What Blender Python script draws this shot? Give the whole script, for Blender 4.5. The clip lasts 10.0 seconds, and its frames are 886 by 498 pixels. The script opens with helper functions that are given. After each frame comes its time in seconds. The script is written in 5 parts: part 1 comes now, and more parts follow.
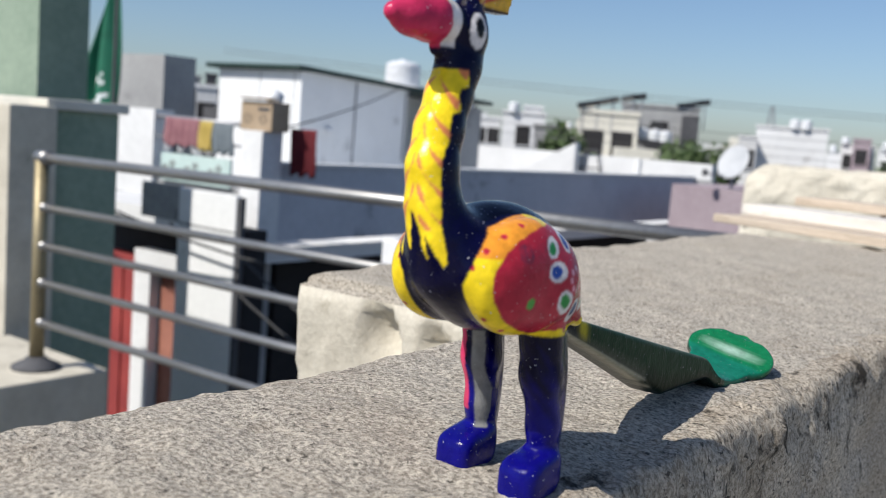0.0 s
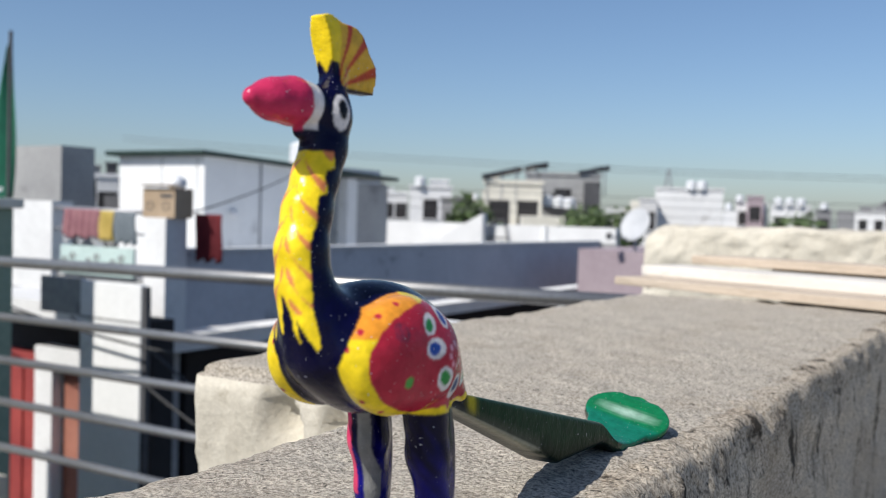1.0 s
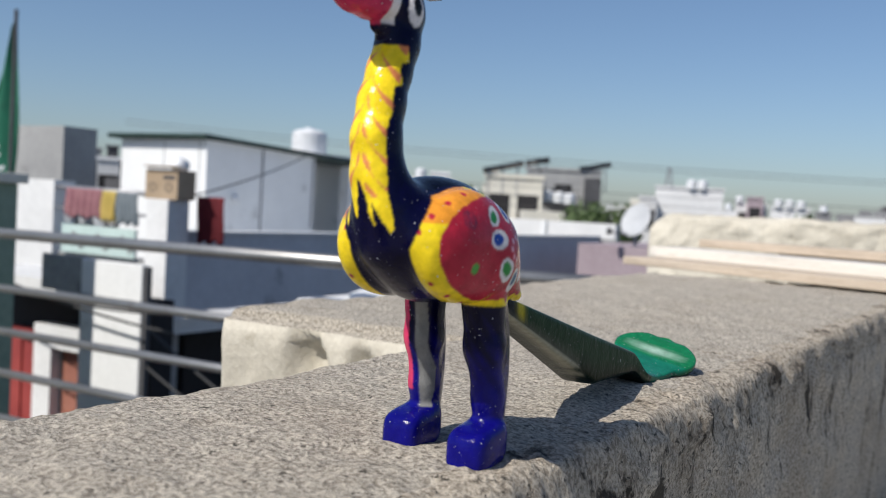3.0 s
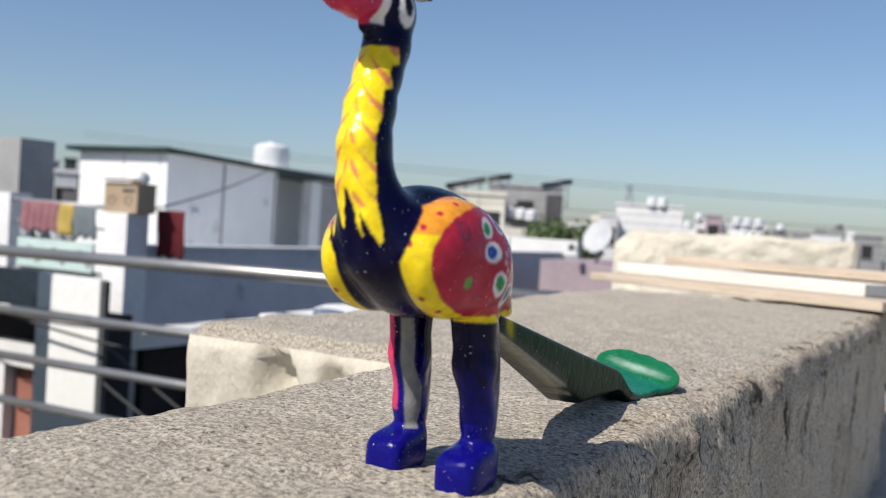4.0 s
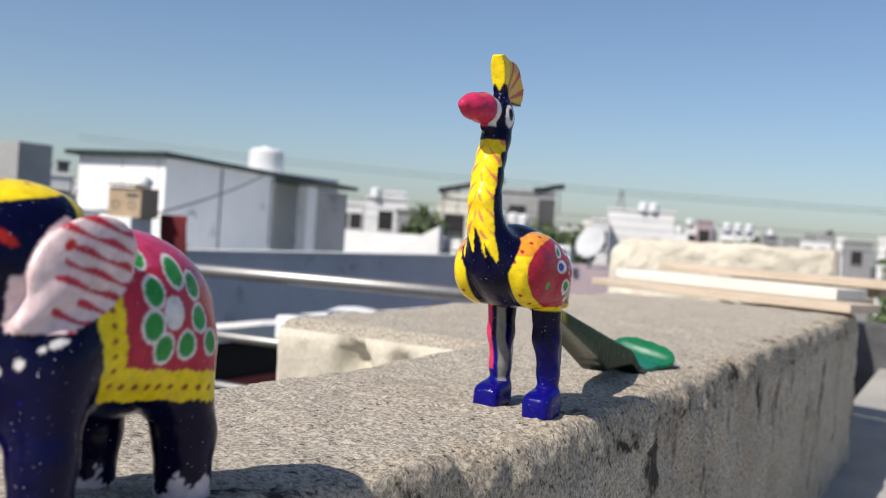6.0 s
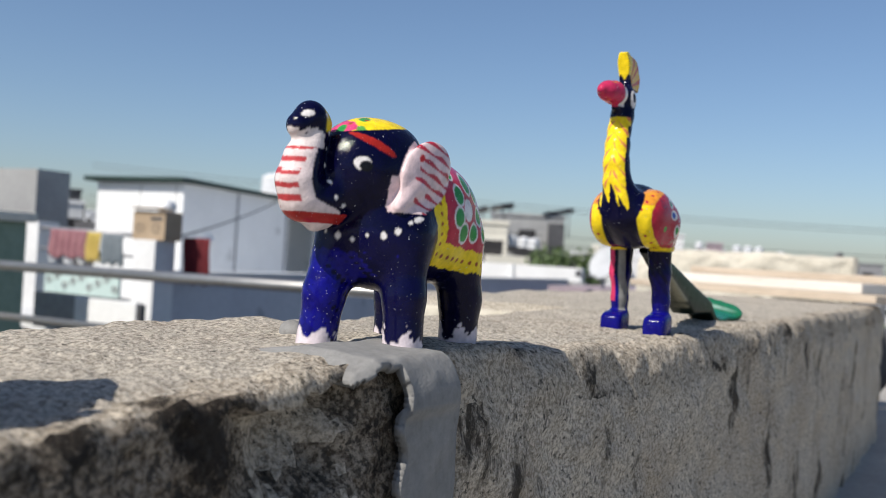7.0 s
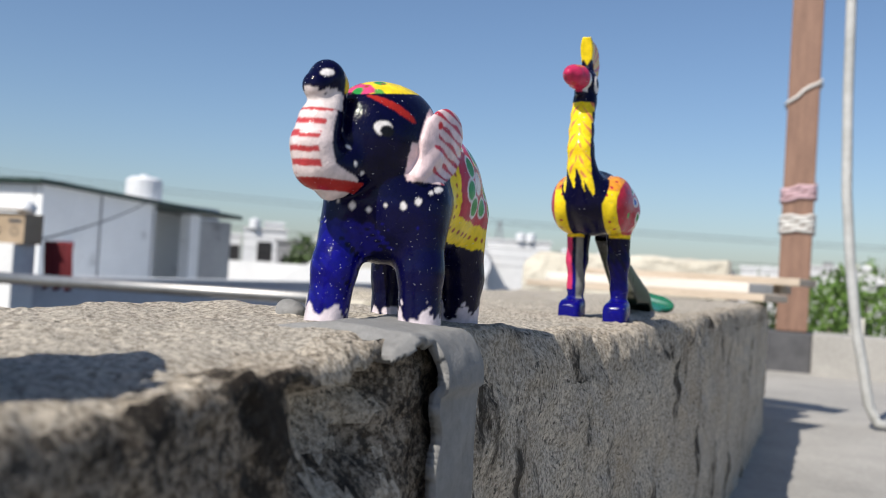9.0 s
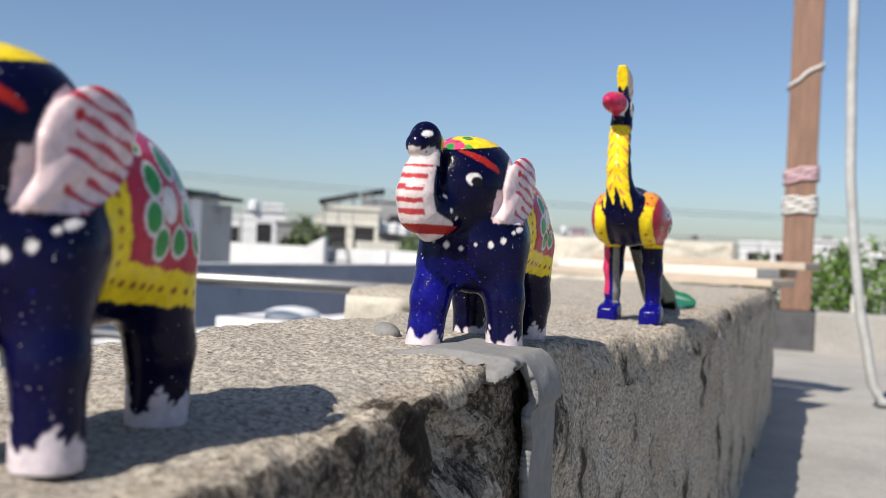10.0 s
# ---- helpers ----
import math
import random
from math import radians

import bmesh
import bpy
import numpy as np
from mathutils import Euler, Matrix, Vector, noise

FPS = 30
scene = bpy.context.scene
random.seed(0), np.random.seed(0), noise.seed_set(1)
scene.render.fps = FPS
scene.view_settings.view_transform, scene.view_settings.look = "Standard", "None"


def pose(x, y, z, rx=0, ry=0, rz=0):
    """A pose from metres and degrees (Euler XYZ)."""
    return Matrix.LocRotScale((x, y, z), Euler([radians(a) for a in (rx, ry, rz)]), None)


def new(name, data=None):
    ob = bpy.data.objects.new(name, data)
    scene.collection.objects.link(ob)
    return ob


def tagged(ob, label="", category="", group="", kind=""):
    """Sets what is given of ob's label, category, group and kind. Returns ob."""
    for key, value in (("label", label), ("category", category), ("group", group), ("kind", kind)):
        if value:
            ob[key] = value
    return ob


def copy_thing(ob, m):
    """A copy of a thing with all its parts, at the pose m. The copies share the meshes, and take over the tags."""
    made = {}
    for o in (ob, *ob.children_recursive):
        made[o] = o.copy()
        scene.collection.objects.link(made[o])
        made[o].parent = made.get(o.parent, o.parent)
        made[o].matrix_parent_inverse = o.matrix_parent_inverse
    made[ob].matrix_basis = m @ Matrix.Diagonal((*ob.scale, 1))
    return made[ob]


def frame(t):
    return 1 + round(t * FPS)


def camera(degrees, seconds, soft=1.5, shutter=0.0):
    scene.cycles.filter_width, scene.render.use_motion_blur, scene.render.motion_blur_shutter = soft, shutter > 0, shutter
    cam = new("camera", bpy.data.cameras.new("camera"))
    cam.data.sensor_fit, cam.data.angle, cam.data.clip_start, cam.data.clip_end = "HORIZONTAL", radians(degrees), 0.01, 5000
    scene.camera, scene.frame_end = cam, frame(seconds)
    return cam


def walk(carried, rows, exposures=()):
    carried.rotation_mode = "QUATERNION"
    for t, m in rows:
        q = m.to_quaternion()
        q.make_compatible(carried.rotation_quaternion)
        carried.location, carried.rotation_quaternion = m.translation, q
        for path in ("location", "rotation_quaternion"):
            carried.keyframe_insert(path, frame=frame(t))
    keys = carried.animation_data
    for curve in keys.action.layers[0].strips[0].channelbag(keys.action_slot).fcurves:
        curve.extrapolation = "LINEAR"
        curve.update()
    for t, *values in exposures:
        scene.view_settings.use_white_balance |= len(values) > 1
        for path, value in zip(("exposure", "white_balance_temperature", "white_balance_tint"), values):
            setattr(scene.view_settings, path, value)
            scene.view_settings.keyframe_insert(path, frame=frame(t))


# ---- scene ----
cam = camera(49.7, 10.0, soft=0.85)
cam.data.dof.use_dof = True
cam.data.dof.focus_distance = 0.42
cam.data.dof.aperture_fstop = 15.0
# seconds, eye, then turn to the left, pitch and roll in degrees
ROWS = [
    (0.0, 0.0007, 0.0014, 0.2816, 36.42, -6.79, 4.58),
    (0.5, 0.0064, 0.0108, 0.2814, 31.91, -1.82, 3.51),
    (1.0, 0.0093, 0.0102, 0.2834, 31.43, -2.04, 1.67),
    (1.5, 0.0129, -0.0096, 0.2634, 31.05, -2.11, 2.75),
    (2.0, 0.0160, -0.0118, 0.2586, 30.38, -1.29, 2.30),
    (2.5, 0.0128, -0.0115, 0.2563, 30.47, -2.77, 2.99),
    (2.7, 0.0076, -0.0129, 0.2537, 31.38, -2.63, 3.25),
    (3.8, -0.0146, -0.0133, 0.2489, 29.86, -1.76, 3.39),
    (4.0, -0.0164, -0.0033, 0.2488, 29.10, -1.39, 3.60),
    (4.5, -0.0075, -0.0054, 0.2546, 27.08, 0.33, 3.70),
    (5.0, 0.0093, -0.0355, 0.2596, 27.64, -0.05, 3.26),
    (5.2, 0.0146, -0.0559, 0.2625, 27.84, -0.15, 3.42),
    (6.5, 0.0312, -0.2767, 0.2371, 29.01, -1.45, 3.65),
    (7.0, 0.0243, -0.3444, 0.2071, 29.22, 0.38, 3.40),
    (7.5, -0.0033, -0.3535, 0.1933, 24.85, 0.81, 2.74),
    (8.0, -0.0134, -0.3448, 0.2045, 25.13, 1.38, 4.22),
    (8.5, -0.0243, -0.3509, 0.1949, 24.85, 1.83, 3.82),
    (9.0, -0.0358, -0.3511, 0.1908, 21.49, 1.23, 3.51),
    (9.5, -0.0357, -0.3798, 0.2036, 21.18, 0.83, 2.16),
    (10.0, -0.0487, -0.4197, 0.2110, 21.36, -0.04, 2.74),
]
walk(cam, [(t, pose(x, y, z, 90 + pitch, 0, turn) @ pose(0, 0, 0, 0, 0, roll)) for t, x, y, z, turn, pitch, roll in ROWS], [(0.0, -0.06, 6200, 11), (1.1, -0.06, 6200, 11), (1.6, -0.08, 6200, 11), (2.0, -0.22, 6200, 11), (2.7, -0.24, 6200, 11), (3.8, 0.0, 6400, 12), (4.5, -0.08, 6400, 12), (5.2, -0.06, 6400, 12), (6.3, 0.02, 6550, 12), (7.2, -0.05, 6350, 11), (9.0, 0.0, 6350, 11), (9.5, 0.12, 6400, 12), (10.0, 0.04, 6480, 12)])

# ---- sky and sun ----
SUN_FROM = Vector((-0.30, -0.90, 1.0)).normalized()
world = bpy.data.worlds.new("world")
scene.world = world
world.use_nodes = True
sky = world.node_tree.nodes.new("ShaderNodeTexSky")
sky.sky_type = "NISHITA"
sky.sun_disc = False
sky.sun_elevation = math.asin(SUN_FROM.z)
sky.sun_rotation = math.atan2(SUN_FROM.x, SUN_FROM.y)
sky.altitude = 300
sky.air_density = 1.0
sky.dust_density = 1.2
sky.ozone_density = 4.0
world.node_tree.links.new(sky.outputs[0], world.node_tree.nodes["Background"].inputs[0])
world.node_tree.nodes["Background"].inputs[1].default_value = 0.111
sun = new("sun", bpy.data.lights.new("sun", "SUN"))
sun.data.energy = 5.4
sun.data.angle = radians(0.5)
sun.data.color = (1.0, 0.94, 0.84)
sun.rotation_mode = "QUATERNION"
sun.rotation_quaternion = (-SUN_FROM).to_track_quat("-Z", "Y")

# ---- materials ----
def material(name):
    m = bpy.data.materials.new(name)
    m.use_nodes = True
    return m, m.node_tree.nodes, m.node_tree.links, m.node_tree.nodes["Principled BSDF"]


def surface(name, dark, light, scale=6.0, rough=0.8, metal=0.0, bump=0.3, fine=60.0, stain=None, stain_scale=2.0, stain_at=0.55, relief=0.002, stretch=(1, 1, 1), tint=0.0):
    """Two-scale mottled surface with optional stains and fine relief, at real size."""
    m, n, l, b = material(name)
    co = n.new("ShaderNodeTexCoord")
    mp = n.new("ShaderNodeMapping")
    mp.inputs["Scale"].default_value = stretch
    l.new(co.outputs["Object"], mp.inputs[0])

    def noisy(s, detail, rough_=0.6):
        t = n.new("ShaderNodeTexNoise")
        t.inputs["Scale"].default_value, t.inputs["Detail"].default_value, t.inputs["Roughness"].default_value = s, detail, rough_
        l.new(mp.outputs[0], t.inputs["Vector"])
        return t

    big, small = noisy(scale, 5), noisy(fine, 6, 0.7)
    add = n.new("ShaderNodeMath")
    add.operation = "MULTIPLY_ADD"
    l.new(small.outputs[0], add.inputs[0])
    add.inputs[1].default_value = 0.5
    half = n.new("ShaderNodeMath")
    half.operation = "MULTIPLY"
    half.inputs[1].default_value = 0.5
    l.new(big.outputs[0], half.inputs[0])
    l.new(half.outputs[0], add.inputs[2])
    ramp = n.new("ShaderNodeValToRGB")
    ramp.color_ramp.elements[0].position, ramp.color_ramp.elements[1].position = 0.36, 0.64
    ramp.color_ramp.elements[0].color, ramp.color_ramp.elements[1].color = (*dark, 1), (*light, 1)
    l.new(add.outputs[0], ramp.inputs[0])
    colour = ramp.outputs[0]
    if stain:
        s = noisy(stain_scale, 8, 0.68)
        sr = n.new("ShaderNodeValToRGB")
        sr.color_ramp.elements[0].position, sr.color_ramp.elements[1].position = stain_at, stain_at + 0.1
        l.new(s.outputs[0], sr.inputs[0])
        mix = n.new("ShaderNodeMixRGB")
        mix.inputs[2].default_value = (*stain, 1)
        l.new(sr.outputs[0], mix.inputs[0])
        l.new(colour, mix.inputs[1])
        colour = mix.outputs[0]
    if tint:
        info = n.new("ShaderNodeObjectInfo")
        hsv = n.new("ShaderNodeHueSaturation")
        sc = n.new("ShaderNodeMapRange")
        sc.inputs[3].default_value, sc.inputs[4].default_value = 1 - tint, 1 + tint
        l.new(info.outputs["Random"], sc.inputs[0])
        l.new(sc.outputs[0], hsv.inputs["Value"])
        l.new(colour, hsv.inputs["Color"])
        colour = hsv.outputs[0]
    l.new(colour, b.inputs["Base Color"])
    b.inputs["Roughness"].default_value, b.inputs["Metallic"].default_value = rough, metal
    if bump:
        bp = n.new("ShaderNodeBump")
        bp.inputs["Strength"].default_value, bp.inputs["Distance"].default_value = bump, relief
        l.new(add.outputs[0], bp.inputs["Height"])
        l.new(bp.outputs[0], b.inputs["Normal"])
    return m


def enamel(name, rough, spec, coat):
    """Hand-painted gloss enamel; the hues are laid on the figure point by point."""
    m, n, l, b = material(name)
    at = n.new("ShaderNodeAttribute")
    at.attribute_name = "paint"
    co = n.new("ShaderNodeTexCoord")
    t = n.new("ShaderNodeTexNoise")
    t.inputs["Scale"].default_value, t.inputs["Detail"].default_value = 260, 6
    l.new(co.outputs["Object"], t.inputs["Vector"])
    mr = n.new("ShaderNodeMapRange")
    mr.inputs[1].default_value, mr.inputs[2].default_value, mr.inputs[3].default_value, mr.inputs[4].default_value = 0.3, 0.7, 0.8, 1.12
    l.new(t.outputs[0], mr.inputs[0])
    hsv = n.new("ShaderNodeHueSaturation")
    l.new(at.outputs["Color"], hsv.inputs["Color"])
    l.new(mr.outputs[0], hsv.inputs["Value"])
    # specks of dust and rubbed paint, with sun glints painted in as pale dots
    sp = n.new("ShaderNodeTexNoise")
    sp.inputs["Scale"].default_value, sp.inputs["Detail"].default_value = 900, 2
    l.new(co.outputs["Object"], sp.inputs["Vector"])
    sr = n.new("ShaderNodeValToRGB")
    sr.color_ramp.elements[0].position, sr.color_ramp.elements[1].position = 0.705, 0.77
    l.new(sp.outputs[0], sr.inputs[0])
    mix = n.new("ShaderNodeMixRGB")
    mix.inputs[2].default_value = (0.5, 0.5, 0.55, 1)
    l.new(sr.outputs[0], mix.inputs[0])
    l.new(hsv.outputs[0], mix.inputs[1])
    l.new(mix.outputs[0], b.inputs["Base Color"])
    b.inputs["Roughness"].default_value = rough
    b.inputs["Specular IOR Level"].default_value = spec
    b.inputs["Coat Weight"].default_value, b.inputs["Coat Roughness"].default_value = coat, 0.05
    w = n.new("ShaderNodeTexNoise")
    w.inputs["Scale"].default_value, w.inputs["Detail"].default_value = 140, 4
    l.new(co.outputs["Object"], w.inputs["Vector"])
    bp = n.new("ShaderNodeBump")
    bp.inputs["Strength"].default_value, bp.inputs["Distance"].default_value = 0.35, 0.0015
    l.new(w.outputs[0], bp.inputs["Height"])
    gr = n.new("ShaderNodeTexNoise")
    gr.inputs["Scale"].default_value, gr.inputs["Detail"].default_value = 1100, 3
    l.new(co.outputs["Object"], gr.inputs["Vector"])
    bg = n.new("ShaderNodeBump")
    bg.inputs["Strength"].default_value, bg.inputs["Distance"].default_value = 0.5, 0.0003
    l.new(gr.outputs[0], bg.inputs["Height"])
    l.new(bp.outputs[0], bg.inputs["Normal"])
    l.new(bg.outputs[0], b.inputs["Normal"])
    return m


M_ENAMEL = enamel("gloss_enamel", 0.13, 0.14, 0.07)
M_DULL = enamel("worn_enamel", 0.30, 0.04, 0.02)
M_BEIGE = surface("cream_lime_plaster", (0.44, 0.40, 0.32), (0.64, 0.595, 0.49), 9, 0.9, 0, 0.7, 160, (0.30, 0.26, 0.19), 14, 0.62, 0.004)
M_PUTTY = surface("grey_putty", (0.16, 0.157, 0.15), (0.26, 0.255, 0.243), 26, 0.8, 0, 0.5, 240, (0.13, 0.125, 0.115), 40, 0.60, 0.003)
M_FLOOR = surface("terrace_cement", (0.27, 0.258, 0.235), (0.42, 0.40, 0.365), 5, 0.9, 0, 0.5, 130, (0.16, 0.15, 0.14), 5, 0.66)
M_STEEL = surface("brushed_steel", (0.26, 0.255, 0.245), (0.42, 0.41, 0.395), 3, 0.42, 0.85, 0.1, 90, (0.22, 0.2, 0.17), 5, 0.62)
M_BRASSY = surface("dull_brass_post", (0.22, 0.18, 0.10), (0.36, 0.30, 0.18), 8, 0.5, 0.5, 0.2, 60)
M_WHITE = surface("white_lime_wash", (0.62, 0.62, 0.61), (0.78, 0.78, 0.77), 1.5, 0.85, 0, 0.2, 25, (0.45, 0.44, 0.42), 2.2, 0.64)
M_HOUSE = surface("pale_grey_wash", (0.74, 0.745, 0.735), (0.86, 0.865, 0.855), 1.2, 0.85, 0, 0.2, 20, (0.5, 0.5, 0.49), 1.5, 0.62)
M_GREYWALL = surface("mauve_grey_plaster", (0.44, 0.445, 0.475), (0.58, 0.58, 0.61), 1.4, 0.9, 0, 0.3, 22, (0.17, 0.17, 0.19), 2.0, 0.62)
M_GREYCON = surface("grey_cement_render", (0.25, 0.25, 0.25), (0.40, 0.40, 0.39), 1.1, 0.9, 0, 0.3, 18, (0.13, 0.13, 0.13), 0.9, 0.56)
M_DARK = surface("dark_weathering_and_shade", (0.045, 0.045, 0.05), (0.11, 0.11, 0.115), 1.2, 0.9, 0, 0.3, 18)
# near-black colour that holds the shade inside rooms and openings
M_VOID = surface("interior_shade", (0.010, 0.010, 0.012), (0.025, 0.023, 0.024), 1.0, 0.9, 0, 0.1, 10)
M_RED = surface("red_painted_shutter", (0.22, 0.03, 0.03), (0.36, 0.06, 0.05), 3, 0.6, 0, 0.2, 30)
M_BRICKRED = surface("brick_red_wall", (0.26, 0.10, 0.07), (0.40, 0.17, 0.12), 2, 0.9, 0, 0.2, 20)
M_GREEN = surface("pale_green_wash", (0.20, 0.27, 0.20), (0.31, 0.38, 0.29), 1.6, 0.85, 0, 0.2, 25, (0.40, 0.42, 0.34), 1.8, 0.62)
M_PANELGREEN = surface("mint_panel", (0.42, 0.54, 0.51), (0.56, 0.68, 0.64), 3, 0.6, 0, 0.1, 30)
M_SHEET = surface("green_black_roof_sheet", (0.012, 0.03, 0.024), (0.03, 0.055, 0.045), 4, 0.5, 0.2, 0.2, 30)
M_CREAM = surface("cream_paint", (0.58, 0.55, 0.47), (0.74, 0.71, 0.62), 0.8, 0.85, 0, 0.2, 8)
M_MAUVE = surface("mauve_wash", (0.28, 0.22, 0.24), (0.40, 0.33, 0.35), 2, 0.9, 0, 0.2, 20)
M_PLANK = surface("pale_sawn_plank", (0.34, 0.275, 0.205), (0.55, 0.46, 0.36), 6, 0.75, 0, 0.4, 70, (0.26, 0.19, 0.13), 7, 0.62, 0.002, (1, 9, 9), 0.18)
M_PLANKW = surface("whitewashed_plank", (0.56, 0.52, 0.46), (0.74, 0.70, 0.63), 6, 0.75, 0, 0.4, 70, (0.38, 0.32, 0.25), 7, 0.64, 0.002, (1, 9, 9), 0.06)
M_POST = surface("brown_timber_post", (0.17, 0.095, 0.065), (0.30, 0.175, 0.12), 8, 0.7, 0, 0.4, 80, (0.40, 0.27, 0.18), 9, 0.68, 0.002, (6, 6, 0.8))
M_ROPE = surface("off_white_rope", (0.52, 0.50, 0.46), (0.74, 0.72, 0.68), 60, 0.9, 0, 0.5, 400)
M_ROPEPINK = surface("faded_pink_rope", (0.48, 0.30, 0.33), (0.66, 0.48, 0.50), 60, 0.9, 0, 0.5, 400)
M_CABLE = surface("black_cable", (0.02, 0.02, 0.02), (0.05, 0.05, 0.05), 20, 0.6, 0, 0.1, 60)
M_CABLEG = surface("grey_hose", (0.36, 0.36, 0.34), (0.52, 0.52, 0.5), 20, 0.7, 0, 0.1, 60)
M_PLASTIC = surface("white_tank_plastic", (0.66, 0.67, 0.68), (0.80, 0.81, 0.82), 2, 0.45, 0, 0.05, 20)
M_CARD = surface("brown_cardboard", (0.34, 0.25, 0.16), (0.46, 0.35, 0.24), 5, 0.85, 0, 0.1, 60)
M_CLOTHRED = surface("dark_red_cloth", (0.09, 0.008, 0.012), (0.16, 0.018, 0.024), 8, 0.95, 0, 0.3, 80)
M_CLOTHPINK = surface("dusty_rose_cloth", (0.22, 0.09, 0.11), (0.34, 0.17, 0.18), 8, 0.95, 0, 0.3, 80)
M_CLOTHYEL = surface("yellow_cloth", (0.48, 0.36, 0.08), (0.62, 0.48, 0.16), 8, 0.95, 0, 0.3, 80)
M_CLOTHGREY = surface("slate_grey_cloth", (0.13, 0.16, 0.18), (0.22, 0.25, 0.27), 8, 0.95, 0, 0.3, 80)
M_FLAG = surface("green_flag_cloth", (0.006, 0.10, 0.055), (0.012, 0.17, 0.09), 5, 0.7, 0, 0.3, 60)
M_FLAGW = surface("white_flag_cloth", (0.62, 0.66, 0.64), (0.78, 0.8, 0.79), 5, 0.8, 0, 0.3, 60)
M_SOLAR = surface("solar_glass", (0.012, 0.015, 0.022), (0.03, 0.035, 0.045), 3, 0.25, 0.1, 0.0, 20)
M_METAL = surface("galvanised_metal", (0.28, 0.28, 0.29), (0.42, 0.42, 0.43), 5, 0.5, 0.7, 0.1, 40)
M_DISH = surface("dish_grey_paint", (0.40, 0.41, 0.42), (0.52, 0.53, 0.54), 4, 0.5, 0.1, 0.05, 40)
M_LEAF = surface("dusty_leaves", (0.045, 0.085, 0.025), (0.12, 0.17, 0.055), 4, 0.6, 0, 0.0, 30, None, tint=0.2)
M_LEAFB = surface("fresh_leaves", (0.06, 0.13, 0.02), (0.16, 0.26, 0.05), 6, 0.55, 0, 0.0, 40, None)
M_BARK = surface("grey_bark", (0.09, 0.075, 0.06), (0.17, 0.145, 0.12), 8, 0.9, 0, 0.4, 60)
M_GROUND = surface("street_asphalt", (0.05, 0.05, 0.05), (0.10, 0.098, 0.095), 0.4, 0.95, 0, 0.2, 6)
M_FARWHITE = surface("far_white_paint", (0.62, 0.62, 0.615), (0.78, 0.775, 0.76), 0.25, 0.9, 0, 0.0, 2.5, (0.46, 0.45, 0.44), 0.5, 0.6, tint=0.12)
M_FARGREY = surface("far_grey_render", (0.18, 0.18, 0.19), (0.30, 0.30, 0.30), 0.3, 0.9, 0, 0.0, 3, None, tint=0.15)


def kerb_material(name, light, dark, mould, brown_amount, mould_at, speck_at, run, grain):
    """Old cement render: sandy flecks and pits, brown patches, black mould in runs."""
    m, n, l, b = material(name)
    co = n.new("ShaderNodeTexCoord")

    def noisy(s, detail, r, scale=(1, 1, 1)):
        mp = n.new("ShaderNodeMapping")
        mp.inputs["Scale"].default_value = scale
        l.new(co.outputs["Object"], mp.inputs[0])
        t = n.new("ShaderNodeTexNoise")
        t.inputs["Scale"].default_value, t.inputs["Detail"].default_value, t.inputs["Roughness"].default_value = s, detail, r
        l.new(mp.outputs[0], t.inputs["Vector"])
        return t.outputs[0]

    def ramp(src, a, bpos, ca, cb):
        r = n.new("ShaderNodeValToRGB")
        r.color_ramp.elements[0].position, r.color_ramp.elements[1].position = a, bpos
        r.color_ramp.elements[0].color, r.color_ramp.elements[1].color = (*ca, 1), (*cb, 1)
        l.new(src, r.inputs[0])
        return r.outputs[0]

    def mixed(f, a, bcol):
        x = n.new("ShaderNodeMixRGB")
        l.new(f, x.inputs[0])
        l.new(a, x.inputs[1])
        x.inputs[2].default_value = (*bcol, 1)
        return x.outputs[0]

    def grey(v):
        return (v, v, v)

    fine = noisy(grain, 5, 0.72)
    c = ramp(fine, 0.40, 0.59, dark, light)
    c = mixed(ramp(noisy(12, 5, 0.62), 0.47, 0.66, grey(0), grey(brown_amount)), c, (0.27, 0.195, 0.125))
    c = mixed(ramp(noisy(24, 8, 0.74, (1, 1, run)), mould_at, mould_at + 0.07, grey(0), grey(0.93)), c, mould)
    c = mixed(ramp(noisy(grain * 0.55, 4, 0.65), speck_at, speck_at + 0.06, grey(0), grey(0.85)), c, (0.055, 0.048, 0.04))
    l.new(c, b.inputs["Base Color"])
    b.inputs["Roughness"].default_value = 0.94
    b.inputs["Specular IOR Level"].default_value = 0.2
    bp = n.new("ShaderNodeBump")
    bp.inputs["Strength"].default_value, bp.inputs["Distance"].default_value = 1.0, 0.75 / grain
    l.new(fine, bp.inputs["Height"])
    bq = n.new("ShaderNodeBump")
    bq.inputs["Strength"].default_value, bq.inputs["Distance"].default_value = 1.0, 1.6 / grain
    l.new(noisy(grain * 0.28, 6, 0.65), bq.inputs["Height"])
    l.new(bq.outputs[0], bp.inputs["Normal"])
    l.new(bp.outputs[0], b.inputs["Normal"])
    return m


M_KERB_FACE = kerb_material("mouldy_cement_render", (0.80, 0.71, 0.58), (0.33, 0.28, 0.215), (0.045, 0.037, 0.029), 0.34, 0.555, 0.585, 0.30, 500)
M_CRUMB = kerb_material("crumbling_cement_edge", (0.66, 0.58, 0.465), (0.28, 0.235, 0.18), (0.028, 0.023, 0.018), 0.34, 0.545, 0.585, 1.0, 430)
# darkest cement: black mould, with cast shade put into its colour
M_MOULD_SHADE = kerb_material("mould_and_shade_cement", (0.42, 0.355, 0.275), (0.09, 0.07, 0.05), (0.016, 0.013, 0.011), 0.45, 0.49, 0.54, 1.0, 400)
